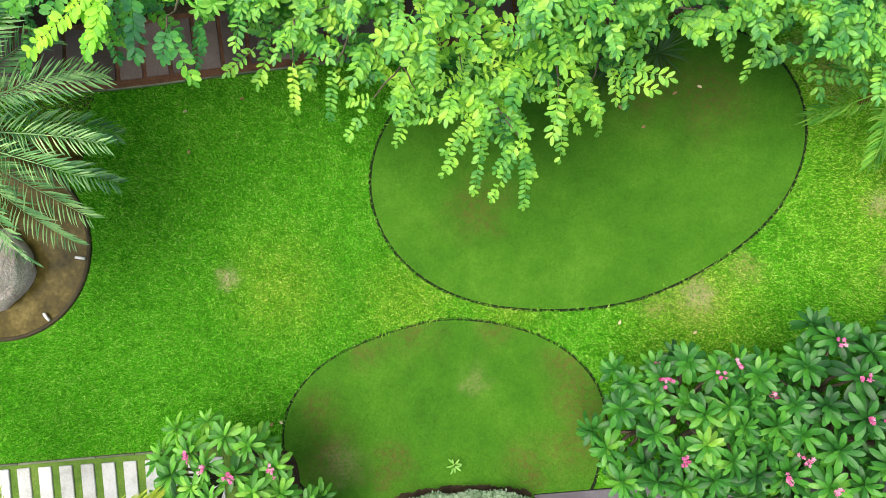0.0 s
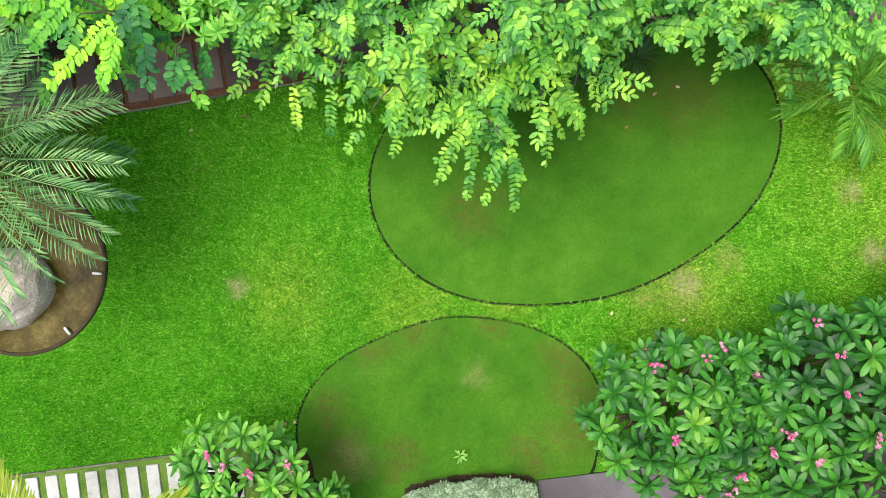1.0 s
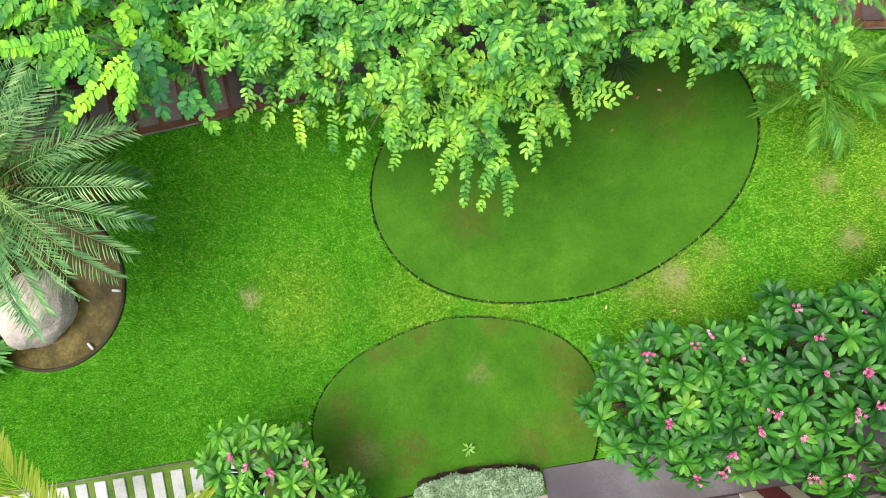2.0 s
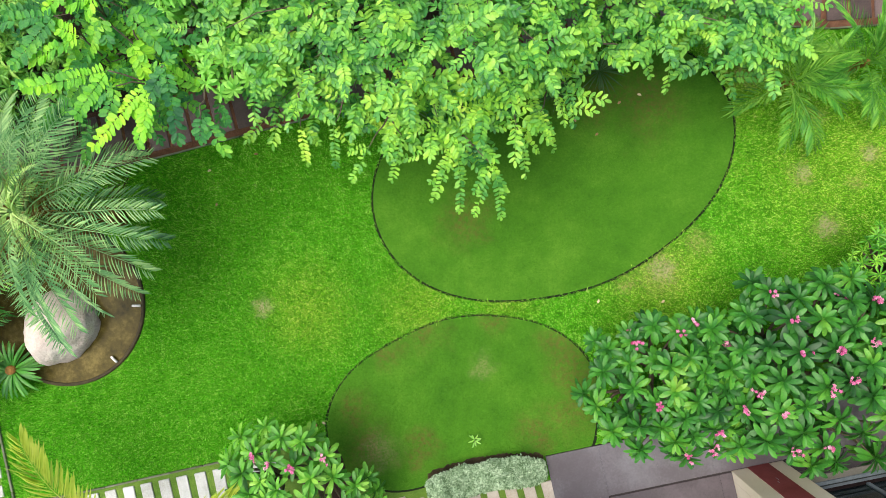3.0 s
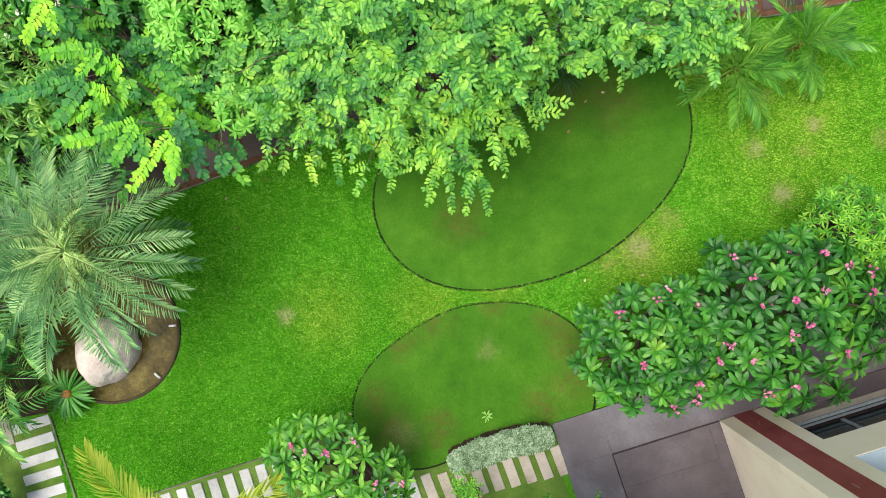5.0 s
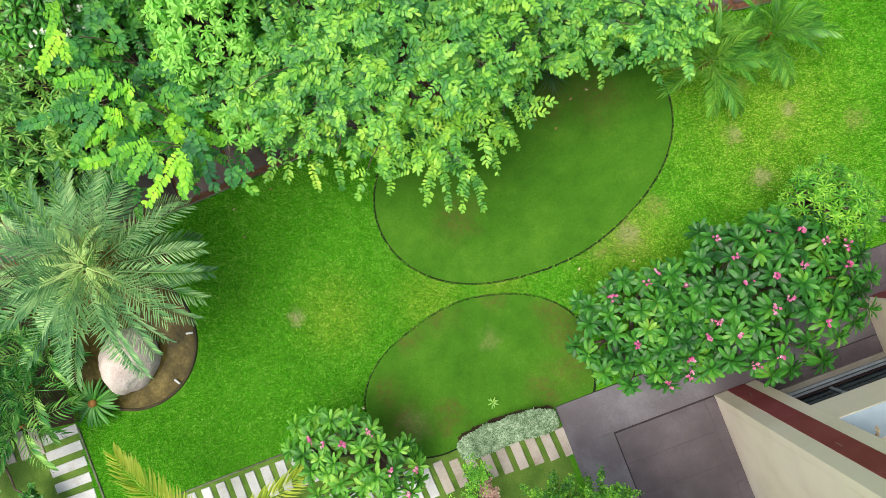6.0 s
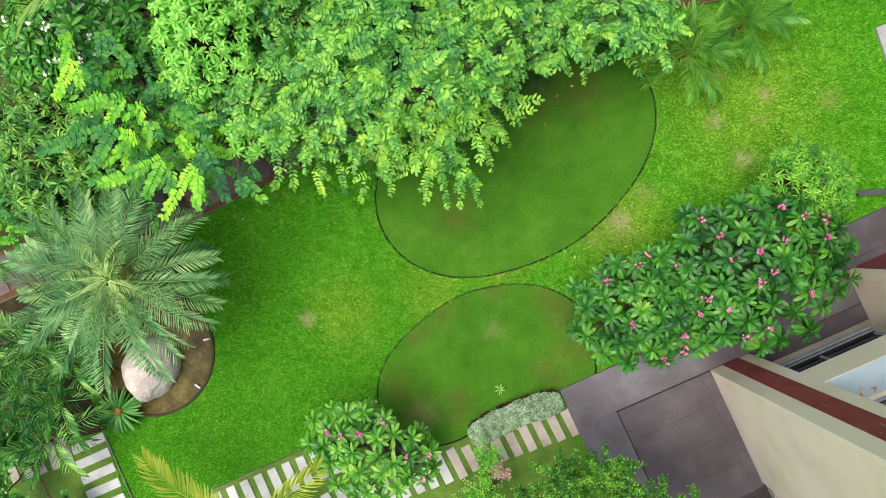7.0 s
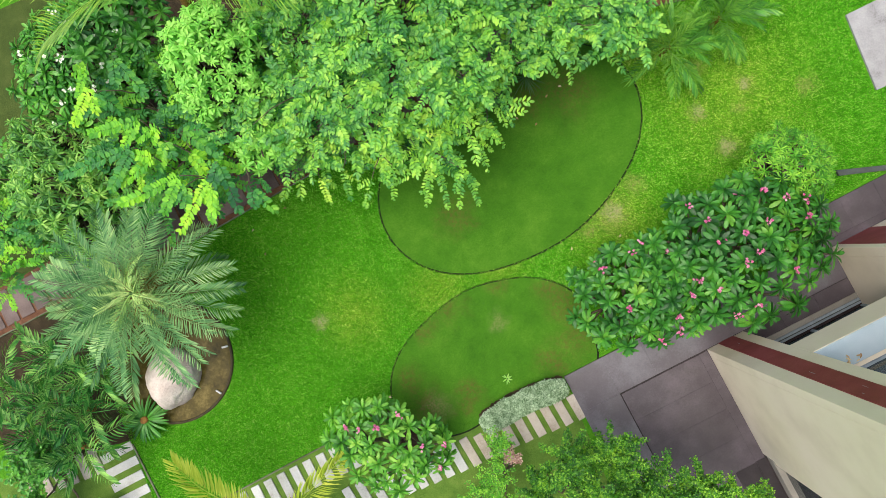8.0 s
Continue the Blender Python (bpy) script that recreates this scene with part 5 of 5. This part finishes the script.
def build_palms():
    palm("date_palm", "grey-green date palm with arching feathery fronds beside the pond", (-5.97, 1.40, 0), 2.4, 44, PHX, M_PHOENIX, -0.46, 0.85, trunk_r=0.16, heart=8, heart_mat=M_PHOENIX_HEART, size=(0.9, 1.08))
    for n, (x, y, h) in enumerate(((-8.7, 1.1, 1.0), (-9.3, 0.2, 0.9), (-8.8, -0.3, 0.8), (-9.3, -1.0, 0.7), (-10.1, 0.8, 0.9), (-9.9, -0.3, 0.8), (-8.25, 0.4, 0.9))):
        palm("areca_palm", "glossy dark green clump palm with feathery fronds", (x, y, 0), h, 10, ARE, M_ARECA, 0.0, 1.2, "dark palms behind the pond", 0.05, fibre=False)
    for x, y, h in ((5.61, 2.10, 0.55), (6.80, 2.24, 0.6), (9.3, 3.2, 0.6)):
        palm("young_palm", "young green feather palm on the lawn", (x, y, 0), h, 15, FOX, M_FOXTAIL, -0.05, 1.2, "young palms by the slate path", 0.05, fibre=False)
    palm("yellow_palm", "yellow-green feather palm beside the stepping slabs", (-5.75, -3.95, 0), 1.35, 7, YEL, M_YPALM, 0.15, 0.6, trunk_r=0.09, fibre=False, turns=[112, 14, 200, 235, 270, 305, 340])
    palm("coconut_palm", "tall coconut palm with hanging olive-green fronds", (-2.8, 5.8, 0), 4.1, 10, COC, M_OLIVE, 0.1, 0.5, trunk_r=0.10, size=(1.1, 1.25), fibre=False, turns=[174, 152, 345, 328, 20, 312, 120, 90, 60, 135])
    fan = root("fan_palm", (-8.0, -0.98, 0), "low dark green fan-leaved plant beside the boulder", "plant")
    for k in range(46):
        ob = part("leaf", tri_mesh("leaf", *broad_leaf(0.50 * rng.uniform(0.9, 1.1), 0.058, 0.30, 0.3, 0.6), M_FRANG), M_FRANG, fan)
        ob.matrix_local = Matrix(aimed((0, 0, 0.28), heading(k * 2.39996, rng.uniform(-0.05, 0.55))).tolist())
    part("trunk", tube([(0, 0, 0), (0, 0, 0.2), (0, 0, 0.39)], [0.07, 0.075, 0.08], 9), M_FIBRE, fan, "fibrous brown stem")
    for x, y in ((-0.16, 2.25), (1.95, 2.55), (2.7, 2.8)):
        spike = root("strap_leaf_plant", (x, y, 0), "dark strap-leaved rosette plant at the turf's edge", "plant", "strap-leaved plants under the tree")
        mesh = tri_mesh("leaf", *strip(0.48, 0.026, 0.35), M_SPIKE)
        for k in range(38):
            ob = part("leaf", mesh, M_SPIKE, spike)
            ob.matrix_local = Matrix(aimed((0, 0, 0.08), heading(k * 2.39996, rng.uniform(0.1, 1.2)), 0, rng.uniform(0.75, 1.1)).tolist())


build_main_tree()
build_goose_tree()
build_left_tree()
build_frangipanis()
build_shrubs()
build_fine_trees()
build_hedge()
build_rosy_shrub()
build_palms()


# ---------------------------------------------------------------- small things
def build_small():
    for n, (x, y) in enumerate(((-4.15, 1.45), (-4.25, 2.0), (2.49, 1.73), (3.0, 2.25), (3.35, 2.3), (2.2, 2.0), (-3.4, 2.2), (-2.9, -2.6), (-2.75, -2.62), (2.2, -1.05), (3.3, -1.2))):
        me = tri_mesh("fallen_leaf", *broad_leaf(0.07, 0.045, 0.3, 0.5, 0.5), M_DRYLEAF)
        ob = tagged(new("fallen_leaf", me), "dry yellow-brown leaf lying on the grass", "leaf", "fallen leaves on the lawn")
        ob.matrix_world = pose(x, y, 0.045, rng.uniform(-15, 15), rng.uniform(-10, 10), rng.uniform(0, 360))
    for u, v, a in ((1.22, -0.43, 20), (1.30, -0.46, 75), (1.36, -0.40, 130), (1.42, -0.46, 10), (1.5, -0.44, 50), (1.34, -0.37, 95), (1.56, -0.40, 160)):
        me = tri_mesh("fallen_leaf", *broad_leaf(0.09, 0.035, 0.3, 0.5, 0.5), M_DRYLEAF)
        ob = tagged(new("fallen_leaf", me), "dry brown leaf lying on the white window ledge", "leaf", "fallen leaves on the ledge")
        ob.matrix_world = HOUSE @ pose(u, v, 2.90, rng.uniform(-10, 10), rng.uniform(-10, 10), a)
    sprig = root("young_sprig", (-0.21, -3.17, 0), "small light green sprig growing in the turf", "plant")
    for k in range(9):
        ob = part("leaf", tri_mesh("leaf", *broad_leaf(0.12, 0.03, 0.2, 0.3, 0.5), M_PALE), M_PALE, sprig)
        ob.matrix_local = Matrix(aimed((0, 0, 0.05 + 0.02 * k), heading(k * 2.4, 0.5)).tolist())
    part("stem", tube([(0, 0, 0), (0, 0, 0.12), (0, 0, 0.25)], [0.006, 0.005, 0.004], 5), M_BARK, sprig)


build_small()


# ---------------------------------------------------------------- paving pieces
def slab(parent, x, y, wide, long_, turn, mat, z0, lift):
    mesh_key = (round(wide, 2), round(long_, 2), mat.name)
    if mesh_key not in SLABS:
        bm = box((-wide / 2, -long_ / 2, 0), (wide / 2, long_ / 2, lift), 0.008)
        me = bpy.data.meshes.new("slab")
        bm.to_mesh(me)
        bm.free()
        me.materials.append(mat)
        SLABS[mesh_key] = me
    ob = part("slab", SLABS[mesh_key], mat, parent)
    ob.matrix_local = pose(x, y, z0 + rng.uniform(-0.003, 0.003), rng.uniform(-0.4, 0.4), rng.uniform(-0.4, 0.4), turn + rng.uniform(-1.2, 1.2))


SLABS = {}


def build_slabs():
    pale = tagged(new("stepping_slab_path"), "row of pale rectangular stepping slabs in mossy ground", "path", kind="structure")
    for k in range(17):
        x = -9.0 + 0.328 * k
        slab(pale, x, float(np.interp(x, [-9, -4.9, -3.7], [-3.85, -3.52, -3.45])), 0.2, 0.64, 5, M_SLAB, 0, 0.035)
    for k in range(18):
        x = -4.45 + 0.318 * k
        slab(pale, x, -4.40 + 0.02 * (x + 2), 0.2, 0.68 if x < -1.3 else 0.58, 8, M_SLAB if x < -1.6 else M_SLAB_WARM, 0, 0.035)
    for k in range(7):
        slab(pale, -9.07, -1.45 - 0.345 * k, 0.80, 0.2, 4, M_SLAB, 0, 0.035)
    for k in range(6):
        slab(pale, -11.2 + 0.32 * k, -1.45, 0.2, 0.6, 4, M_SLAB_WARM, 0, 0.035)
    slate = tagged(new("slate_path"), "path of dark purple slate slabs with rusty joints", "path", kind="structure")
    x = -11.0
    while x < 10.0:
        turn = math.degrees(math.atan2(path_edge(x + 0.2) - path_edge(x - 0.2), 0.4))
        slab(slate, x, path_edge(x) + 0.52, 0.34, 0.80, turn, M_PATH_SLAB, 0.008, 0.02)
        x += 0.395
    kerb = tagged(new("kerb"), "thin grey concrete kerb along the lawn", "kerb", kind="structure")
    for x in np.arange(-8.6, -3.4, 0.6):
        ob = part("kerb_stone", box((0, -0.015, 0), (0.592, 0.015, 0.05), 0.005), M_KERB, kerb)
        ob.matrix_local = pose(x, float(south_edge(x)), 0, 0, 0, math.degrees(math.atan2(south_edge(x + 0.6) - south_edge(x), 0.6)))
    for x in np.arange(-10.8, 9.5, 0.6):
        ob = part("kerb_stone", box((0, -0.014, 0), (0.592, 0.014, 0.045), 0.005), M_KERB, kerb)
        ob.matrix_local = pose(x, float(path_edge(x)) - 0.01, 0, 0, 0, math.degrees(math.atan2(path_edge(x + 0.6) - path_edge(x), 0.6)))
    for k in range(6):
        ob = part("kerb_stone", box((-0.02, 0, 0), (0.02, 0.35, 0.05), 0.006), M_KERB, kerb)
        ob.matrix_local = pose(-8.62 + 0.03 * k, -1.75 - 0.355 * k, 0, 0, 0, 5)


build_slabs()
